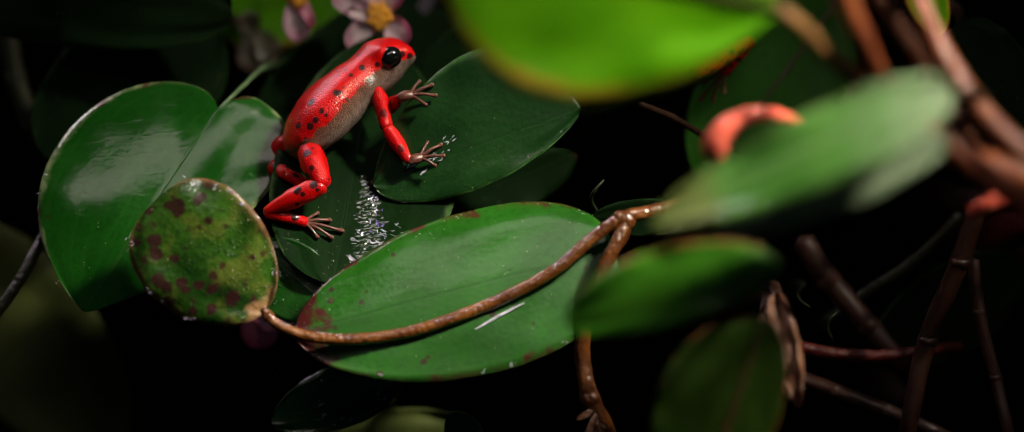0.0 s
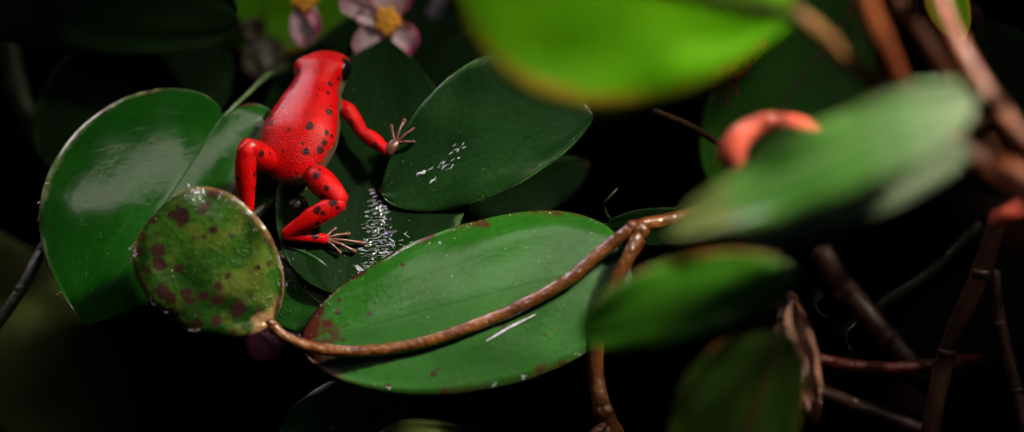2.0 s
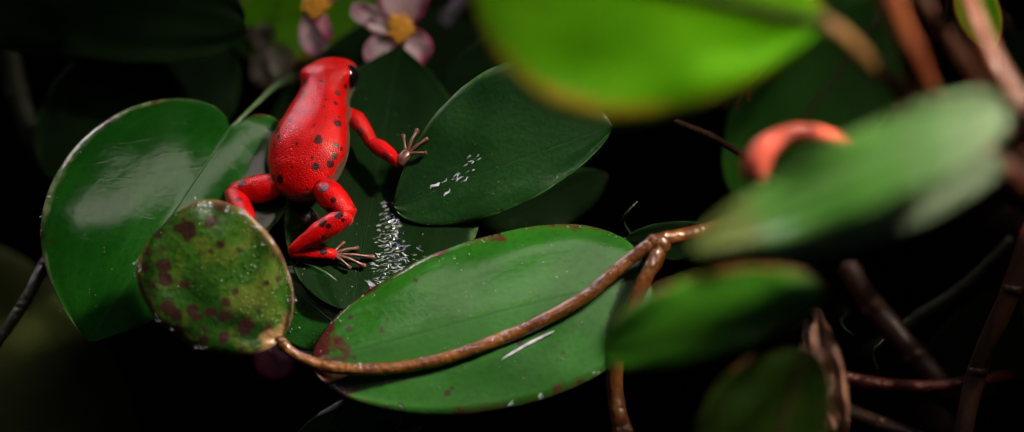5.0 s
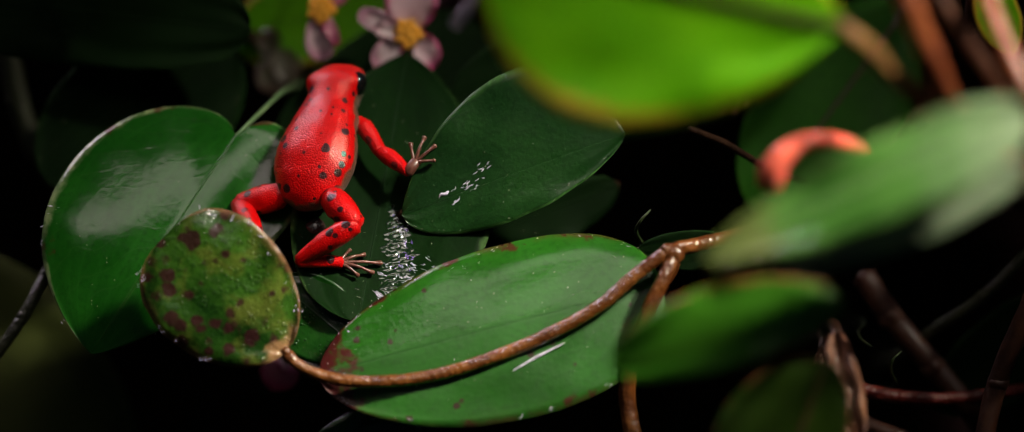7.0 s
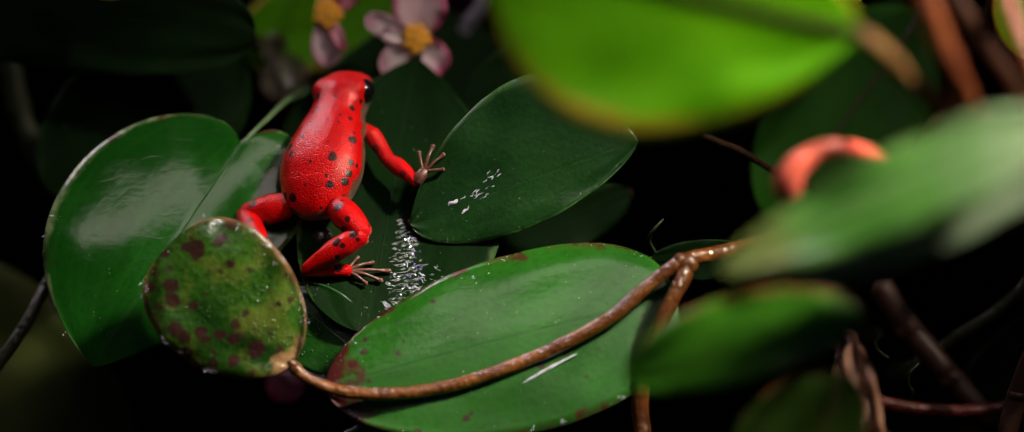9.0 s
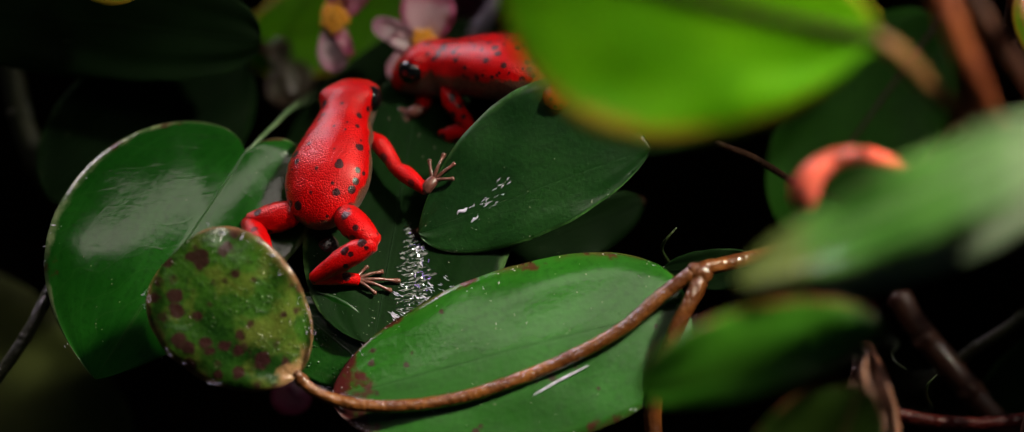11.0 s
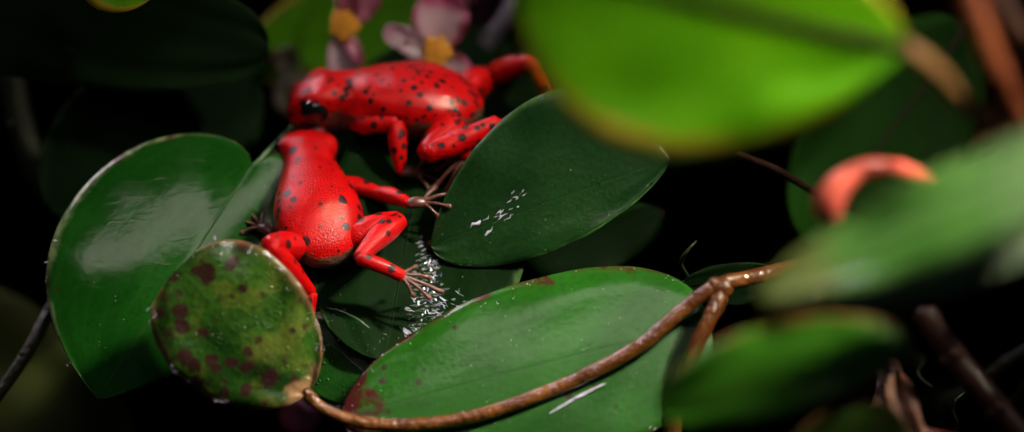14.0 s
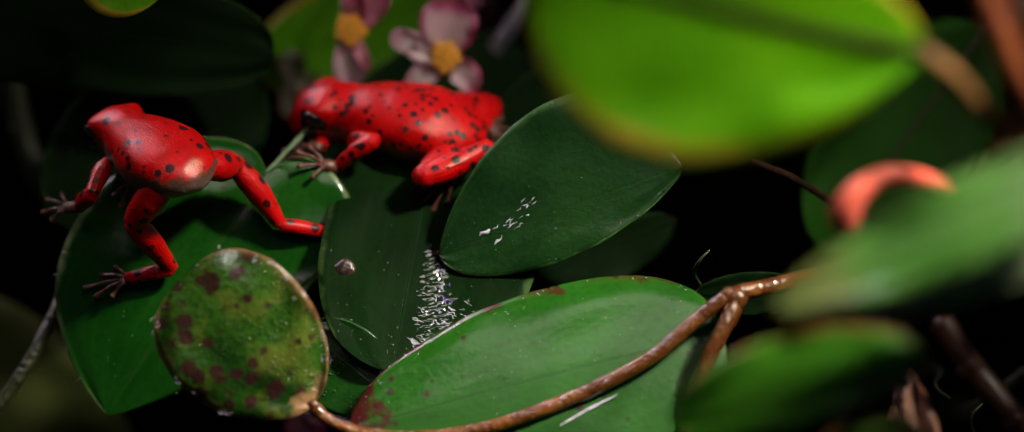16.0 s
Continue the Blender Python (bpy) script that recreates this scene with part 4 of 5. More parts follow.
# the wet marks of the frog's toes on the dark leaf, and a pale streak added for the lamp's reflection in the fold of
# the broad leaf
streaks(dark_leaf, 16, 21, (0.20, 0.42), (-0.10, 0.30), (0.4, 1.5), (0.04, 0.10), 18, 10, -0.05)
streaks(dark_leaf, 2, 23, (0.14, 0.20), (-0.20, 0.10), (1.3, 1.7), (0.22, 0.30), 25, 5, -1.0)
sparkle(dark_leaf, 30, 22, (0.5, 0.95), (0.85, 1.01), (0.05, 0.12), 22, -0.3)
streak = [(-8.72, -17.17, 4.35), (-5.87, -15.92, 4.50), (-2.13, -13.79, 4.45), (1.69, -11.83, 4.25)]
stem("fold_glint", streak, [0.03, 0.09, 0.14, 0.19, 0.05], GLINT, "pale streak shaped for the reflection along the leaf fold", "water drop", group="water drops")

cam.data.dof.focus_object = damp_leaf

# ---- frogs ----
def frog_body():
    """The trunk and head along +x, back to +z: half width, rise above and depth below the spine, spine height."""
    rings = ((-11.2, 0.8, 0.6, 0.6, -0.6), (-10.6, 2.2, 1.5, 1.5, -0.5), (-9.4, 3.5, 2.3, 2.4, -0.3), (-7.4, 4.7, 3.0, 3.4, 0.0), (-4.6, 5.4, 3.5, 4.1, 0.2),
             (-1.6, 5.1, 3.5, 4.1, 0.3), (1.4, 4.2, 3.2, 3.8, 0.3), (3.8, 3.45, 2.9, 3.7, 0.2), (5.6, 3.2, 2.95, 3.9, 0.1), (7.2, 3.3, 3.15, 3.7, -0.1),
             (8.8, 3.2, 2.85, 3.0, -0.5), (10.0, 3.0, 2.4, 2.4, -0.9), (10.8, 2.5, 1.7, 1.8, -1.2), (11.2, 1.5, 0.7, 0.8, -1.4))
    line = [Vector((r[0], r[1], r[2])) for r in rings]
    other = [Vector((r[3], r[4], 0)) for r in rings]
    fine, fine2 = curve(line, 5), curve(other, 5)
    sides = 40
    bm = bmesh.new()
    grid = []
    for p, q in zip(fine, fine2):
        ring = []
        for s in range(sides):
            a = 2 * math.pi * s / sides
            c, d = math.cos(a), math.sin(a)
            y = p.y * math.copysign(abs(c) ** 0.9, c)
            z = q.y + (p.z * abs(d) ** 0.92 if d > 0 else -q.x * abs(d) ** 0.95)
            co = Vector((p.x, y, z))
            for side in (1, -1):
                # the brow over the eye, the swell of the shoulder and of the hip
                for at, reach, push in (((7.6, side * 2.7, 1.0), 2.2, 0.75), ((3.2, side * 3.4, -0.9), 2.2, 0.5), ((-8.4, side * 2.6, -0.4), 2.4, 0.6), ((10.4, side * 1.0, -0.4), 0.8, 0.12)):
                    gap = co - Vector(at)
                    if gap.length < reach:
                        f = 1 - (gap.length / reach) ** 2
                        co += Vector((0, side * 0.6, 0.8)).normalized() * push * f * f if at[0] > 5 else Vector((0, side, 0.1)) * push * f * f
            co += Vector((0, c, d)) * 0.12 * noise.noise(co * 0.5)
            ring.append(bm.verts.new(co))
        grid.append(ring)
    for a, b in zip(grid, grid[1:]):
        for s in range(sides):
            bm.faces.new((a[s], a[(s + 1) % sides], b[(s + 1) % sides], b[s]))
    bm.faces.new(grid[0][::-1]), bm.faces.new(grid[-1])
    return bm


def muscle(length, radii, flat=1.0):
    """A limb piece along +x with its own swell."""
    n = len(radii)
    bm = tube([(length * i / (n - 1), 0, 0.25 * math.sin(math.pi * i / (n - 1))) for i in range(n)], radii, 4, 16, 0.03)
    bmesh.ops.scale(bm, vec=(1, flat, 1), verts=bm.verts)
    return bm


def ball(radius, scale=(1, 1, 1), at=(0, 0, 0), fine=3):
    bm = bmesh.new()
    bmesh.ops.create_icosphere(bm, subdivisions=fine, radius=radius)
    bmesh.ops.scale(bm, vec=scale, verts=bm.verts)
    bmesh.ops.translate(bm, verts=bm.verts, vec=at)
    return bm


def toe_mesh(length, size, bend):
    bm = tube([(0, 0, 0), (length * 0.5, 0, 0.25 + bend), (length * 0.92, 0, -0.1), (length, 0, -0.15)], [size, size * 0.85, size * 0.7, size * 1.25, size * 1.1], 4, 8, 0.08)
    return bm


SHOULDER, HIP = Vector((3.6, 3.3, -1.6)), Vector((-8.6, 2.3, -0.3))
UPPER_ARM, FOREARM, THIGH, SHANK = 5.6, 5.7, 7.6, 9.0


def frog(label, skin, limb, size=1.0):
    """A frog in rigid pieces: trunk, eyes and four limbs of three pieces each."""
    ob = new("frog")
    ob.empty_display_size, ob.scale = 0.005, (size, size, size)
    tagged(ob, label, "frog", "red frogs")
    link("body", frog_body(), skin, ob)
    for side in (1, -1):
        link("eye", ball(1.5, (1.08, 0.75, 1.0), (7.9, side * 3.05, 0.15)), EYE, ob, "shiny black eye")
        link("nostril", ball(0.2, (1, 0.7, 1), (10.75, side * 1.2, -0.75), 2), EYE, ob)
    pieces = {}
    for front in (True, False):
        for side in (1, -1):
            if front:
                a = link("upper_arm", muscle(UPPER_ARM, (0.6, 1.15, 1.1, 0.95, 0.9)), limb, ob)
                b = link("forearm", muscle(FOREARM, (0.85, 1.1, 1.05, 0.85, 0.6)), limb, ob)
                c = link("palm", muscle(1.8, (0.55, 0.60, 0.55), 1.25), TOE, ob, "brown palm with spread toes")
                fan, lengths, at, size = (-48, -16, 14, 48), (2.8, 3.7, 3.5, 2.6), 1.5, 0.27
            else:
                a = link("thigh", muscle(THIGH, (0.7, 1.7, 1.95, 1.7, 1.25)), limb, ob)
                b = link("shank", muscle(SHANK, (1.15, 1.5, 1.45, 1.15, 0.8)), limb, ob)
                c = link("foot", muscle(5.6, (0.85, 0.95, 0.85, 0.8)), limb, ob)
                fan, lengths, at, size = (-52, -22, -2, 16, 36), (2.6, 3.8, 5.6, 4.6, 3.0), 5.3, 0.28
            for k, (turn, length) in enumerate(zip(fan, lengths)):
                toe = link("toe", toe_mesh(length, size, 0.12 * (k % 2)), TOE, c)
                toe.matrix_local = pose(at * MM, 0, 0, 0, 0, turn * side)
            pieces[front, side] = (a, b, c)
    return ob, pieces


def blend(rows, t):
    """The values of a table of rows at t seconds, from row to row."""
    if t <= rows[0][0]:
        return [Vector(v) for v in rows[0][1:]]
    for r0, r1 in zip(rows, rows[1:]):
        if t <= r1[0]:
            f = (t - r0[0]) / (r1[0] - r0[0])
            return [Vector(a).lerp(Vector(b), f) for a, b in zip(r0[1:], r1[1:])]
    return [Vector(v) for v in rows[-1][1:]]


def stance(rows, t):
    """Where the frog is and how it is turned, in millimetres of the bank."""
    middle, ahead, back = blend(rows, t)
    x = ahead.normalized()
    z = (back - x * back.dot(x)).normalized()
    m = Matrix((x, z.cross(x), z)).transposed().to_4x4()
    m.translation = middle
    return m


def aim(start, end, upward):
    x = (end - start).normalized()
    z = (upward - x * upward.dot(x)).normalized()
    m = Matrix((x, z.cross(x), z)).transposed().to_4x4()
    m.translation = start * MM
    return m


def animate(who, pieces, body_rows, limb_rows):
    """Keys a frog: its trunk by body_rows, each limb by where its ankle and toes are and to where its joint points."""
    times = sorted({r[0] for r in body_rows} | {r[0] for rows in limb_rows.values() for r in rows})
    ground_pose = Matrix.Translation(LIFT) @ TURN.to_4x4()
    root_rows, part_rows = [], {p: [] for three in pieces.values() for p in three}
    for t in times:
        m = stance(body_rows, t)
        place = m.copy()
        place.translation = m.translation * MM
        m = m @ Matrix.Scale(who.scale.x, 4)
        root_rows.append((t, ground_pose @ place))
        back = m.inverted()
        for key, three in pieces.items():
            front, side = key
            start = Vector((1, side, 1)) * (SHOULDER if front else HIP)
            a, b = (UPPER_ARM, FOREARM) if front else (THIGH, SHANK)
            ankle, toes, bulge = blend(limb_rows[key], t)
            ankle, toes, bulge = back @ ankle, back @ toes, back.to_3x3() @ bulge
            gap = ankle - start
            d = min(max(gap.length, abs(a - b) + 1.5), (a + b) * 0.985)
            shift = start + gap.normalized() * d - ankle
            ankle = ankle + shift
            way = gap.normalized()
            p = (a * a - b * b + d * d) / (2 * d)
            bulge = (bulge - way * bulge.dot(way)).normalized()
            knee = start + way * p + bulge * math.sqrt(max(a * a - p * p, 0))
            normal = way.cross(bulge)
            up = back.to_3x3() @ Vector((0, 0.5, 0.86))
            part_rows[three[0]].append((t, aim(start, knee, normal)))
            part_rows[three[1]].append((t, aim(knee, ankle, normal)))
            part_rows[three[2]].append((t, aim(ankle, toes + shift * 0.5, up)))
    walk(who, root_rows)
    for p, rows in part_rows.items():
        walk(p, rows)


frog_one, one_pieces = frog("red frog with scattered black spots and a grey-brown belly", SKIN, LIMB)
frog_two, two_pieces = frog("red frog densely dotted with black, pale patch on its flank", SKIN_DENSE, LIMB_DENSE, 1.06)


def motions():
    # the heart-shaped leaf sinks, first slowly and then under the frog
    rest = big_leaf.matrix_world.copy()
    walk(big_leaf, [(t, Matrix.Translation(TURN @ Vector((du * MM, -dv * MM, 0))) @ rest @ pose(0, 0, 0, 0, turn, 0)) for t, du, dv, turn in (
        (0, 0, 0, 0), (7, 0, 0.24, 0), (12, 0, 0.49, 0), (14, 0, 0.70, 0), (14.5, 0, 0.85, 0.5), (15, 0.05, 1.0, 4), (15.5, 0.1, 1.5, 9), (16, 0.15, 1.9, 12))])
    # seconds, middle of the trunk, the way it faces, the way its back faces
    body = [
        (0, (-23.14, 16.66, -9.50), (0.712, 0.688, -0.142), (-0.629, 0.715, 0.306)),
        (0.5, (-24.92, 15.18, -9.50), (0.668, 0.692, -0.275), (-0.596, 0.718, 0.360)),
        (0.7, (-24.67, 14.38, -9.50), (0.682, 0.674, -0.282), (-0.544, 0.726, 0.421)),
        (1.0, (-23.54, 12.74, -10.00), (0.701, 0.648, -0.298), (-0.441, 0.722, 0.534)),
        (1.3, (-28.67, 11.83, -10.00), (0.384, 0.686, -0.618), (-0.269, 0.723, 0.636)),
        (1.5, (-29.00, 13.00, -10.50), (0.363, 0.701, -0.613), (-0.168, 0.697, 0.697)),
        (1.6, (-29.13, 14.68, -10.50), (0.314, 0.721, -0.618), (-0.147, 0.680, 0.718)),
        (2.0, (-29.14, 14.83, -10.50), (0.249, 0.786, -0.566), (-0.281, 0.618, 0.735)),
        (3.0, (-29.41, 14.82, -10.50), (0.214, 0.822, -0.528), (-0.320, 0.570, 0.757)),
        (8.0, (-29.29, 14.56, -10.50), (0.211, 0.823, -0.527), (-0.323, 0.568, 0.757)),
        (12.0, (-29.41, 14.40, -10.50), (0.211, 0.803, -0.557), (-0.313, 0.595, 0.740)),
        (12.6, (-29.62, 14.39, -10.50), (0.184, 0.803, -0.567), (-0.313, 0.595, 0.740)),
        (13.0, (-29.54, 13.58, -10.50), (0.184, 0.803, -0.567), (-0.297, 0.595, 0.747)),
        (13.5, (-30.02, 11.99, -10.50), (0.079, 0.800, -0.595), (-0.218, 0.597, 0.772)),
        (13.8, (-31.94, 9.50, -10.00), (-0.057, 0.758, -0.650), (-0.084, 0.645, 0.759)),
        (14.0, (-33.15, 10.42, -10.00), (-0.132, 0.688, -0.713), (0.073, 0.724, 0.686)),
        (14.3, (-34.27, 11.27, -9.80), (-0.309, 0.608, -0.731), (-0.007, 0.767, 0.641)),
        (14.5, (-34.73, 11.55, -9.50), (-0.344, 0.568, -0.748), (-0.039, 0.787, 0.616)),
        (14.7, (-37.43, 11.88, -9.00), (-0.478, 0.545, -0.689), (-0.048, 0.767, 0.640)),
        (15.0, (-40.29, 13.53, -9.00), (-0.537, 0.498, -0.681), (-0.034, 0.794, 0.607)),
        (15.1, (-41.09, 13.77, -8.80), (-0.571, 0.459, -0.681), (-0.047, 0.810, 0.585)),
        (15.3, (-43.88, 15.25, -8.30), (-0.503, 0.472, -0.724), (0.050, 0.852, 0.520)),
        (15.5, (-47.74, 15.72, -7.80), (-0.499, 0.449, -0.741), (0.069, 0.873, 0.483)),
        (15.7, (-51.74, 16.58, -7.30), (-0.543, 0.350, -0.763), (-0.056, 0.892, 0.449)),
        (16.0, (-53.43, 16.85, -7.00), (-0.531, 0.321, -0.784), (-0.094, 0.897, 0.431)),
    ]
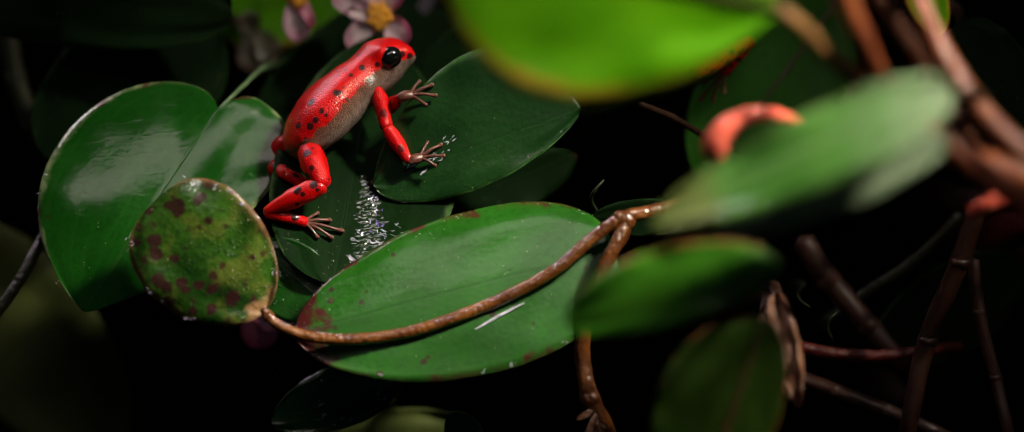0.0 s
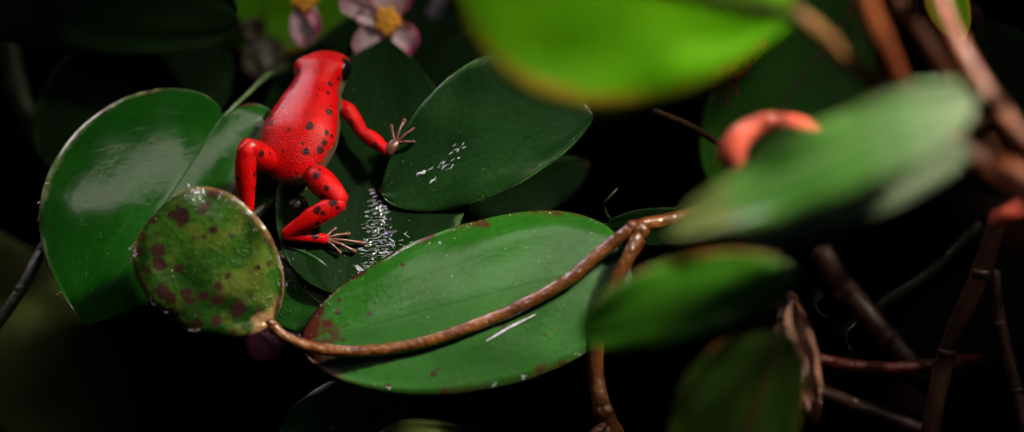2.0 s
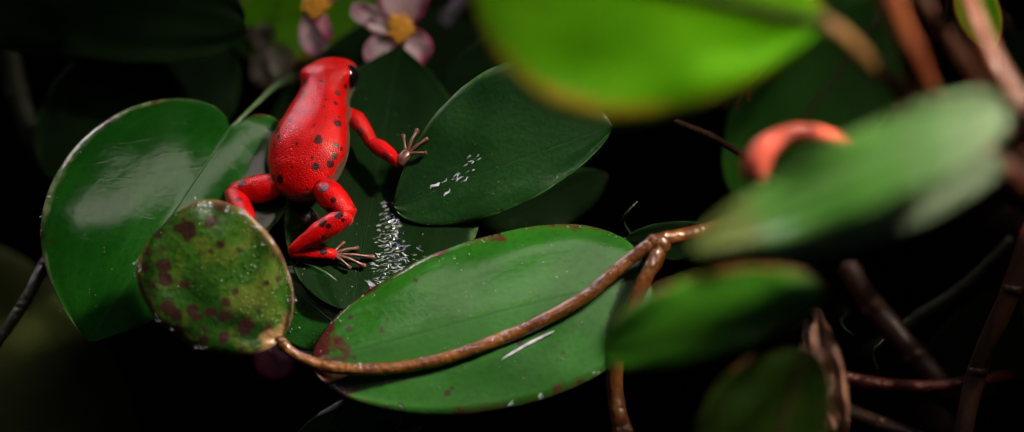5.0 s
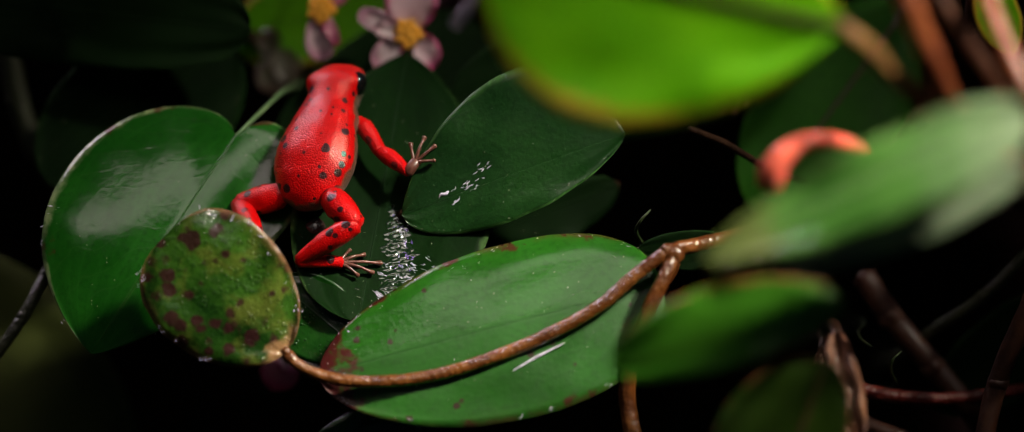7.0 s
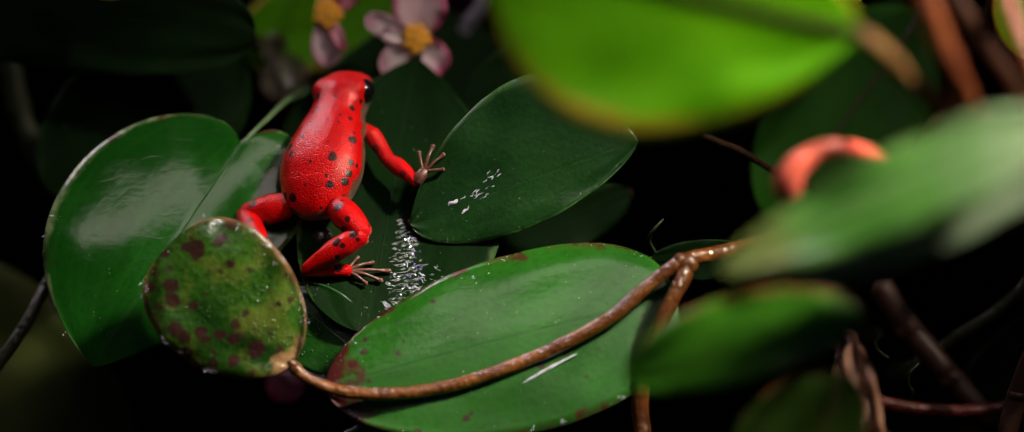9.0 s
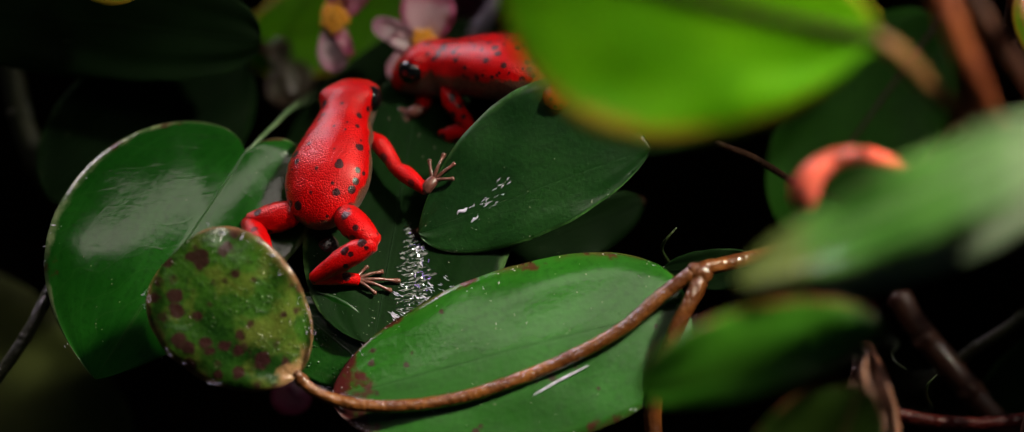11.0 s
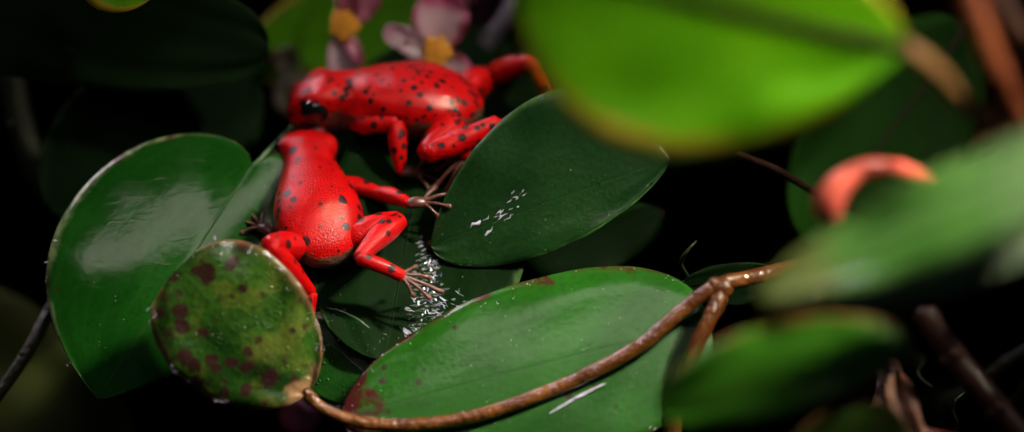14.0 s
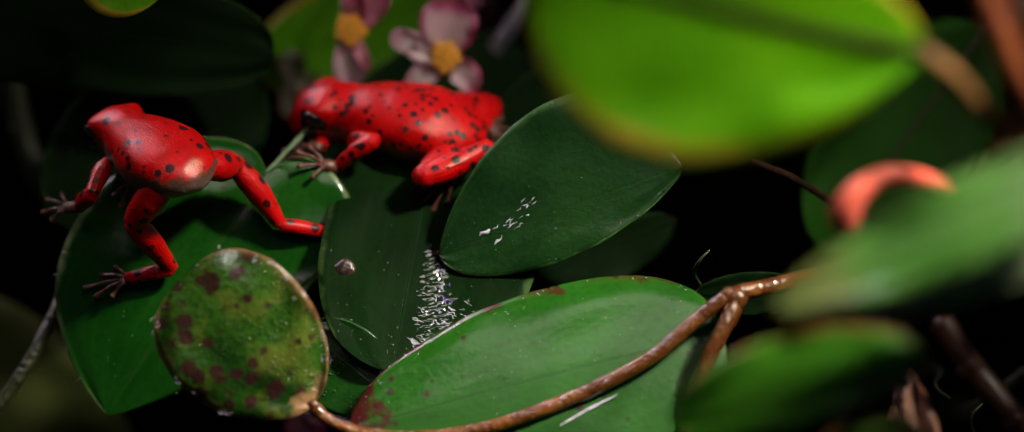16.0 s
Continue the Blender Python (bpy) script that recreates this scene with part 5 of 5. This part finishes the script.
    # for each limb: seconds, ankle, toe tips, the way its knee or elbow points
    limbs = {
        (True, -1): [
            (0, (-13.64, 6.37, -5.60), (-9.16, 8.53, -6.02), (-0.90, -0.41, -0.11)),
            (0.7, (-14.25, 7.12, -5.62), (-9.36, 8.72, -6.03), (-0.81, -0.58, -0.11)),
            (1.0, (-14.00, 7.10, -5.60), (-9.56, 8.35, -6.07), (-0.84, -0.48, 0.24)),
            (1.2, (-16.31, 7.91, -3.84), (-13.66, 11.01, -4.28), (-0.77, -0.61, 0.18)),
            (1.3, (-18.11, 9.28, -2.30), (-18.13, 13.26, -3.30), (-0.70, -0.70, 0.16)),
            (1.5, (-17.58, 8.80, -6.05), (-15.64, 11.19, -6.67), (-0.54, -0.84, -0.10)),
            (1.6, (-17.46, 9.03, -6.02), (-16.24, 11.50, -6.79), (-0.20, -0.79, -0.57)),
            (3.0, (-17.56, 9.07, -6.00), (-16.01, 11.86, -6.74), (-0.32, -0.76, -0.56)),
            (8.0, (-17.37, 8.64, -6.09), (-15.97, 11.87, -6.73), (-0.33, -0.75, -0.57)),
            (12.0, (-17.30, 8.59, -6.10), (-15.71, 11.54, -6.66), (-0.25, -0.75, -0.61)),
            (13.0, (-18.44, 8.62, -5.80), (-16.08, 11.07, -6.78), (-0.42, -0.81, -0.42)),
            (13.5, (-18.46, 8.87, -5.80), (-15.95, 11.15, -6.75), (-0.21, -0.88, -0.42)),
            (13.8, (-18.38, 8.86, -5.80), (-16.03, 11.06, -6.77), (0.41, -0.53, -0.74)),
            (14.0, (-19.10, 8.65, -5.80), (-16.14, 9.43, -6.85), (0.60, 0.02, -0.80)),
            (14.15, (-22.28, 11.21, -5.30), (-20.73, 12.00, -6.30), (0.65, 0.46, -0.60)),
            (14.3, (-24.80, 11.70, -12.17), (-22.86, 11.79, -13.41), (0.27, -0.01, -0.96)),
            (14.5, (-27.23, 11.40, -11.48), (-25.29, 11.41, -12.90), (0.44, 0.13, -0.89)),
            (14.7, (-30.44, 12.28, -11.89), (-28.89, 11.89, -12.54), (0.35, 0.31, -0.89)),
            (15.0, (-35.44, 13.83, -13.88), (-33.59, 13.68, -14.77), (-0.01, 0.06, -1.00)),
            (15.3, (-41.53, 14.49, -11.02), (-40.38, 13.33, -11.44), (0.62, -0.36, -0.69)),
            (15.5, (-47.01, 14.04, -11.03), (-48.57, 12.65, -11.40), (0.08, -0.57, -0.82)),
            (16.0, (-54.25, 14.27, -11.58), (-55.82, 12.49, -12.16), (-0.08, -0.07, -0.99)),
        ],
        (True, 1): [
            (0, (-15.44, 16.24, -5.80), (-10.05, 17.59, -5.58), (0.09, -0.94, -0.32)),
            (0.6, (-16.87, 16.07, -5.80), (-11.52, 17.76, -5.85), (0.43, -0.83, -0.36)),
            (0.8, (-20.63, 13.10, -10.30), (-17.96, 12.21, -11.30), (0.31, -0.72, -0.63)),
            (1.0, (-23.41, 8.74, -10.20), (-21.64, 7.85, -10.77), (-0.60, -0.38, -0.70)),
            (1.3, (-23.09, 6.67, -8.83), (-20.89, 6.23, -9.79), (0.49, -0.25, -0.83)),
            (1.5, (-28.26, 9.00, -9.42), (-28.96, 7.05, -9.06), (0.21, -0.63, -0.75)),
            (3.0, (-29.66, 10.23, -10.00), (-30.09, 8.48, -9.60), (0.31, -0.52, -0.80)),
            (12.0, (-30.92, 10.19, -9.97), (-31.31, 8.60, -9.55), (0.05, -0.63, -0.78)),
            (13.5, (-33.91, 10.14, -11.31), (-35.09, 8.56, -11.21), (0.22, 0.62, 0.75)),
            (13.8, (-37.48, 6.75, -8.62), (-39.07, 6.35, -9.38), (0.38, 0.62, 0.68)),
            (14.0, (-38.32, 5.83, -8.31), (-39.76, 6.69, -9.38), (0.07, -0.65, -0.76)),
            (14.5, (-38.25, 6.32, -8.53), (-39.84, 6.71, -9.44), (0.13, -0.57, -0.81)),
            (14.6, (-42.00, 5.60, -7.79), (-43.59, 5.60, -8.57), (0.36, -0.59, -0.73)),
            (14.7, (-43.97, 5.57, -7.60), (-47.04, 6.04, -8.53), (0.23, -0.58, -0.78)),
            (15.0, (-44.06, 5.26, -7.90), (-46.81, 5.11, -8.74), (-0.12, -0.39, -0.91)),
            (15.2, (-46.00, 7.07, -6.65), (-47.58, 7.07, -7.49), (-0.07, -0.50, -0.86)),
            (15.3, (-53.12, 14.85, -6.16), (-55.15, 16.60, -11.81), (-0.42, -0.78, -0.46)),
            (15.4, (-56.96, 9.11, -8.67), (-60.13, 9.50, -10.28), (0.20, -0.41, -0.89)),
            (15.5, (-57.95, 7.84, -9.63), (-61.29, 8.31, -11.35), (0.53, -0.38, 0.76)),
            (15.7, (-59.00, 7.48, -10.06), (-61.00, 7.32, -11.38), (0.25, -0.18, 0.95)),
            (16.0, (-61.63, 9.79, -11.07), (-63.70, 9.94, -12.18), (-0.04, -0.31, 0.95)),
        ],
        (False, -1): [
            (0, (-33.71, 0.45, -4.53), (-22.32, -2.42, -4.53), (0.77, -0.33, 0.55)),
            (0.7, (-33.65, 0.79, -4.78), (-22.25, -2.50, -4.49), (0.66, -0.36, 0.66)),
            (1.0, (-33.59, 0.71, -4.72), (-22.41, -2.57, -4.43), (0.50, -0.33, 0.80)),
            (1.3, (-34.06, 0.54, -4.60), (-22.12, -2.64, -4.43), (0.56, -0.35, -0.75)),
            (1.5, (-33.44, 0.58, -4.63), (-22.23, -2.68, -4.39), (0.65, -0.39, 0.65)),
            (1.6, (-31.25, 5.65, -0.30), (-21.61, 5.30, -1.30), (0.91, 0.11, 0.39)),
            (1.75, (-31.55, -0.15, -2.64), (-21.91, -1.91, -3.87), (0.92, -0.15, 0.36)),
            (2.0, (-32.02, -1.30, -2.90), (-21.36, -2.53, -4.60), (0.88, -0.19, 0.43)),
            (3.0, (-32.26, -1.62, -2.66), (-21.88, -2.75, -4.40), (0.85, -0.15, 0.51)),
            (8.0, (-32.26, -1.51, -2.72), (-21.57, -1.78, -5.00), (0.80, -0.14, 0.58)),
            (12.0, (-31.96, -1.18, -2.97), (-21.66, -1.75, -5.00), (0.80, -0.14, 0.58)),
            (13.0, (-32.25, -1.68, -2.62), (-21.35, -2.33, -4.71), (0.76, -0.12, 0.64)),
            (13.5, (-31.97, -1.54, -2.75), (-21.04, -2.03, -4.93), (0.65, -0.08, 0.75)),
            (13.8, (-31.08, -1.21, -3.15), (-21.18, -1.93, -4.96), (0.75, -0.13, 0.65)),
            (13.9, (-29.93, 0.57, -2.15), (-21.76, -1.00, -3.40), (0.99, -0.06, 0.13)),
            (14.0, (-27.58, 2.98, 0.70), (-22.16, 0.64, -0.30), (0.87, 0.43, -0.25)),
            (14.15, (-26.15, -0.47, -2.95), (-19.55, -0.49, -5.00), (0.79, 0.35, -0.51)),
            (14.3, (-25.61, -0.85, -3.87), (-18.63, -0.09, -6.34), (0.75, 0.43, 0.51)),
            (14.5, (-25.70, -0.89, -3.82), (-18.42, 0.02, -6.41), (0.76, 0.38, 0.53)),
            (14.7, (-25.65, 1.54, -5.24), (-18.29, 0.29, -6.57), (0.59, 0.41, 0.69)),
            (14.85, (-26.33, 2.65, -4.81), (-21.08, 1.48, -5.91), (0.54, 0.47, 0.69)),
            (15.0, (-26.72, 2.95, -5.98), (-21.78, 2.01, -7.14), (0.48, 0.28, 0.83)),
            (15.3, (-26.54, 2.88, -5.95), (-21.92, 2.33, -7.31), (0.50, 0.41, 0.76)),
            (15.4, (-31.32, 6.03, -3.87), (-26.72, 4.48, -4.97), (0.33, 0.33, 0.89)),
            (15.5, (-36.89, 7.22, -9.40), (-34.59, 6.60, -10.32), (0.86, 0.15, 0.48)),
            (15.7, (-37.35, 7.32, -9.52), (-34.82, 6.86, -10.41), (0.67, -0.07, 0.74)),
            (16.0, (-37.84, 7.86, -9.70), (-34.47, 7.24, -10.55), (-0.05, 0.75, -0.66)),
        ],
        (False, 1): [
            (0, (-30.91, 5.66, -7.30), (-27.34, 3.51, -8.30), (-0.61, -0.32, -0.72)),
            (0.8, (-31.27, 5.49, -7.30), (-28.17, 3.26, -8.30), (-0.63, -0.44, -0.63)),
            (1.0, (-35.00, 3.37, -4.30), (-32.19, 1.16, -5.30), (0.12, 0.72, 0.68)),
            (1.3, (-36.32, 1.78, -3.30), (-37.24, -3.70, -4.30), (0.03, 0.53, 0.85)),
            (1.6, (-36.58, 1.44, -2.30), (-37.49, -4.02, -3.30), (-0.28, 0.53, 0.80)),
            (2.0, (-36.91, 1.68, -2.30), (-37.82, -3.75, -3.30), (-0.37, 0.67, 0.65)),
            (3.0, (-37.62, 1.42, -2.30), (-38.52, -3.96, -3.30), (-0.84, 0.20, -0.51)),
            (8.0, (-37.36, 1.37, -2.30), (-38.21, -3.75, -3.30), (-0.78, 0.06, -0.62)),
            (12.0, (-37.73, 1.28, -2.30), (-38.56, -3.65, -3.30), (-0.75, 0.06, -0.66)),
            (13.0, (-37.59, 1.38, -2.30), (-38.40, -3.50, -3.30), (-0.80, 0.21, -0.57)),
            (13.5, (-37.44, 1.35, -2.30), (-38.25, -3.51, -3.30), (-0.74, 0.37, -0.55)),
            (13.8, (-34.11, -1.28, -2.30), (-34.91, -6.14, -3.30), (-0.66, -0.35, -0.66)),
            (14.0, (-33.40, -1.17, -2.30), (-34.20, -6.01, -3.30), (-0.52, 0.14, 0.84)),
            (14.5, (-33.58, -0.87, -2.30), (-34.38, -5.69, -3.30), (-0.57, 0.02, 0.82)),
            (14.7, (-34.42, -0.45, -2.30), (-35.22, -5.26, -3.30), (-0.57, -0.05, 0.82)),
            (15.0, (-36.07, 0.19, -2.30), (-36.87, -4.61, -3.30), (-0.56, -0.10, 0.82)),
            (15.1, (-39.10, 3.19, 0.70), (-39.90, -1.58, -0.30), (-0.89, -0.06, -0.45)),
            (15.3, (-39.99, 2.52, -1.30), (-40.79, -2.26, -2.30), (-0.62, -0.13, 0.77)),
            (15.5, (-42.20, 2.02, -1.30), (-43.00, -2.75, -2.30), (-0.57, -0.27, 0.77)),
            (15.6, (-45.00, 5.00, 2.70), (-48.09, 3.47, 1.70), (-0.69, -0.45, -0.57)),
            (15.7, (-48.08, 7.72, 2.70), (-53.46, 6.96, 1.70), (-0.93, 0.02, 0.37)),
            (15.8, (-50.68, 3.52, -8.21), (-57.83, 1.97, -9.45), (-0.98, -0.05, 0.18)),
            (16.0, (-50.59, 2.71, -8.88), (-59.44, 0.69, -10.38), (-0.99, -0.09, 0.08)),
        ],
    }
    animate(frog_one, one_pieces, body, limbs)
    body = [
        (0, (20.17, 28.02, -18.02), (-0.929, -0.088, -0.360), (0.000, 0.930, 0.360)),
        (9.3, (12.67, 29.85, -18.02), (-0.921, -0.039, -0.387), (0.000, 0.930, 0.360)),
        (10.2, (0.95, 27.69, -17.99), (-0.950, -0.038, -0.309), (0.000, 0.930, 0.360)),
        (11, (-11.32, 24.98, -18.01), (-0.905, 0.030, -0.425), (0.000, 0.930, 0.360)),
        (11.3, (-13.39, 25.04, -18.00), (-0.883, -0.035, -0.468), (-0.281, 0.838, 0.468)),
        (11.5, (-15.32, 25.03, -18.00), (-0.899, -0.028, -0.437), (-0.258, 0.840, 0.477)),
        (12.0, (-18.45, 24.16, -18.00), (-0.988, -0.021, -0.152), (-0.098, 0.846, 0.524)),
        (13.0, (-18.24, 23.96, -18.00), (-0.972, -0.014, -0.234), (-0.136, 0.846, 0.515)),
        (13.4, (-18.44, 24.11, -18.00), (-0.969, -0.014, -0.248), (-0.143, 0.846, 0.513)),
        (13.5, (-23.74, 22.23, -18.00), (-1.000, 0.000, -0.020), (-0.011, 0.848, 0.530)),
        (13.6, (-24.58, 22.11, -18.00), (-1.000, 0.014, -0.020), (0.001, 0.848, 0.530)),
        (14.0, (-24.76, 22.07, -18.00), (-1.000, 0.017, -0.020), (0.004, 0.848, 0.530)),
        (14.3, (-24.77, 22.14, -18.00), (-1.000, 0.020, -0.020), (0.007, 0.848, 0.530)),
        (14.5, (-28.01, 21.66, -18.00), (-0.997, 0.081, -0.020), (0.056, 0.827, 0.559)),
        (15.0, (-28.41, 21.50, -18.00), (-0.993, 0.115, -0.020), (0.084, 0.825, 0.559)),
        (15.4, (-28.50, 21.57, -18.00), (-0.993, 0.121, -0.020), (0.089, 0.824, 0.559)),
        (15.5, (-25.18, 20.40, -18.00), (-0.970, 0.161, -0.180), (0.028, 0.815, 0.578)),
        (16.0, (-25.21, 20.51, -18.00), (-0.976, 0.160, -0.148), (0.038, 0.792, 0.609)),
    ]
    limbs = {
        (True, -1): [
            (0, (15.13, 21.97, -29.30), (12.42, 21.10, -31.30), (0.80, 0.00, -0.40)),
            (9.3, (7.26, 24.67, -29.30), (4.78, 23.87, -31.30), (0.80, 0.00, -0.40)),
            (11.3, (-23.52, 18.79, -17.62), (-25.14, 17.98, -17.92), (-0.63, 0.19, -0.75)),
            (13.4, (-27.25, 18.84, -16.74), (-28.45, 18.05, -17.30), (-0.64, -0.12, -0.76)),
            (13.6, (-32.48, 17.73, -16.30), (-34.09, 17.34, -17.29), (-0.53, -0.41, -0.74)),
            (14.3, (-32.74, 18.02, -16.30), (-34.34, 17.64, -17.30), (-0.59, -0.35, -0.73)),
            (14.6, (-36.78, 17.36, -16.30), (-38.37, 16.97, -17.04), (-0.55, -0.31, -0.77)),
            (15.4, (-37.04, 17.69, -16.30), (-38.63, 17.31, -17.27), (-0.56, -0.32, -0.76)),
            (16.0, (-33.36, 17.16, -16.18), (-34.93, 16.78, -16.91), (-0.72, -0.12, -0.69)),
        ],
        (True, 1): [
            (0, (14.11, 19.99, -20.30), (11.42, 19.12, -22.30), (0.80, -0.20, 0.40)),
            (9.3, (7.96, 22.86, -20.30), (5.51, 22.07, -22.30), (0.80, -0.20, 0.40)),
            (10.2, (-5.80, 19.11, -20.30), (-3.34, 18.73, -22.30), (0.80, -0.20, 0.40)),
            (11.0, (-17.66, 15.80, -20.30), (-15.24, 15.41, -22.30), (0.80, -0.20, 0.40)),
            (11.3, (-20.64, 13.90, -14.18), (-18.62, 12.69, -14.48), (0.38, 0.28, 0.88)),
            (11.5, (-21.78, 13.83, -14.00), (-19.37, 12.70, -14.41), (0.50, 0.26, 0.82)),
            (12.0, (-22.34, 13.42, -13.64), (-19.78, 12.78, -14.42), (0.68, 0.28, 0.68)),
            (13.0, (-22.33, 13.48, -13.68), (-19.48, 12.93, -14.56), (0.53, 0.35, 0.77)),
            (13.4, (-22.52, 13.66, -13.79), (-19.68, 13.11, -14.68), (0.53, 0.35, 0.77)),
            (13.6, (-22.61, 13.04, -13.33), (-19.78, 12.81, -14.44), (0.53, 0.15, -0.83)),
            (14.3, (-22.94, 13.36, -13.54), (-20.12, 13.13, -14.65), (0.12, 0.50, 0.86)),
            (14.5, (-32.93, 14.87, -14.59), (-29.78, 13.92, -14.15), (0.42, 0.26, 0.87)),
            (15.4, (-33.73, 15.11, -14.76), (-30.14, 14.33, -14.38), (0.28, 0.27, 0.92)),
            (15.5, (-31.73, 15.14, -13.79), (-36.16, 15.28, -11.10), (0.67, 0.31, 0.68)),
            (16.0, (-31.38, 14.59, -13.90), (-35.57, 15.58, -11.63), (0.68, 0.29, 0.68)),
        ],
        (False, -1): [
            (0, (33.25, 30.98, -25.30), (29.72, 27.44, -29.30), (-0.60, 0.80, -0.20)),
            (9.3, (24.59, 32.87, -25.30), (21.38, 29.65, -29.30), (-0.60, 0.80, -0.20)),
            (11.3, (-1.48, 24.26, -15.01), (-0.02, 22.01, -16.01), (0.23, -0.01, -0.97)),
            (13.4, (-4.45, 25.05, -17.20), (-3.01, 22.84, -18.20), (0.15, 0.42, -0.89)),
            (13.6, (-6.63, 26.58, -19.35), (-5.52, 24.14, -20.35), (0.05, 0.06, -1.00)),
            (14.3, (-7.06, 26.82, -19.35), (-5.95, 24.39, -20.35), (0.06, 0.06, -1.00)),
            (14.5, (-19.09, 24.20, -19.32), (-17.12, 22.48, -20.32), (0.50, 0.32, -0.81)),
            (15.4, (-19.53, 24.36, -19.32), (-17.58, 22.81, -20.32), (0.50, 0.25, -0.83)),
            (15.6, (-17.66, 22.70, -17.84), (-15.72, 21.31, -18.84), (0.34, 0.47, -0.81)),
            (16.0, (-17.87, 22.85, -18.05), (-15.93, 21.46, -19.05), (0.25, 0.43, -0.87)),
        ],
        (False, 1): [
            (0, (32.97, 24.41, -15.30), (29.42, 19.94, -17.30), (-0.80, -0.60, 0.40)),
            (9.3, (24.30, 26.06, -15.30), (21.07, 21.99, -17.30), (-0.80, -0.60, 0.40)),
            (11.3, (-2.06, 24.21, -12.30), (-2.46, 19.95, -13.30), (0.09, -0.33, 0.94)),
            (11.5, (-3.57, 24.28, -12.30), (-4.05, 19.79, -13.30), (0.04, -0.33, 0.94)),
            (12.0, (-3.89, 24.30, -12.30), (-4.37, 19.83, -13.30), (-0.29, -0.32, 0.90)),
            (13.3, (-4.41, 24.29, -12.30), (-5.04, 20.19, -13.30), (-0.19, -0.29, 0.94)),
            (13.45, (-10.60, 18.03, -12.30), (-16.53, 11.71, -13.30), (-0.40, -0.65, -0.65)),
            (13.6, (-10.91, 19.19, -12.30), (-18.98, 10.59, -13.30), (-0.59, -0.59, 0.55)),
            (14.3, (-11.31, 19.39, -12.30), (-19.48, 10.85, -13.30), (-0.58, -0.61, 0.54)),
            (14.5, (-12.21, 18.45, -12.30), (-19.81, 10.78, -13.30), (-0.43, -0.60, 0.67)),
            (15.4, (-12.71, 18.66, -12.30), (-20.25, 11.05, -13.30), (-0.40, -0.55, 0.73)),
            (15.6, (-12.97, 17.19, -12.30), (-20.27, 10.68, -13.30), (-0.44, -0.56, 0.70)),
            (16.0, (-13.19, 17.36, -12.30), (-20.46, 10.87, -13.30), (-0.50, -0.51, 0.69)),
        ],
    }
    animate(frog_two, two_pieces, body, limbs)


motions()
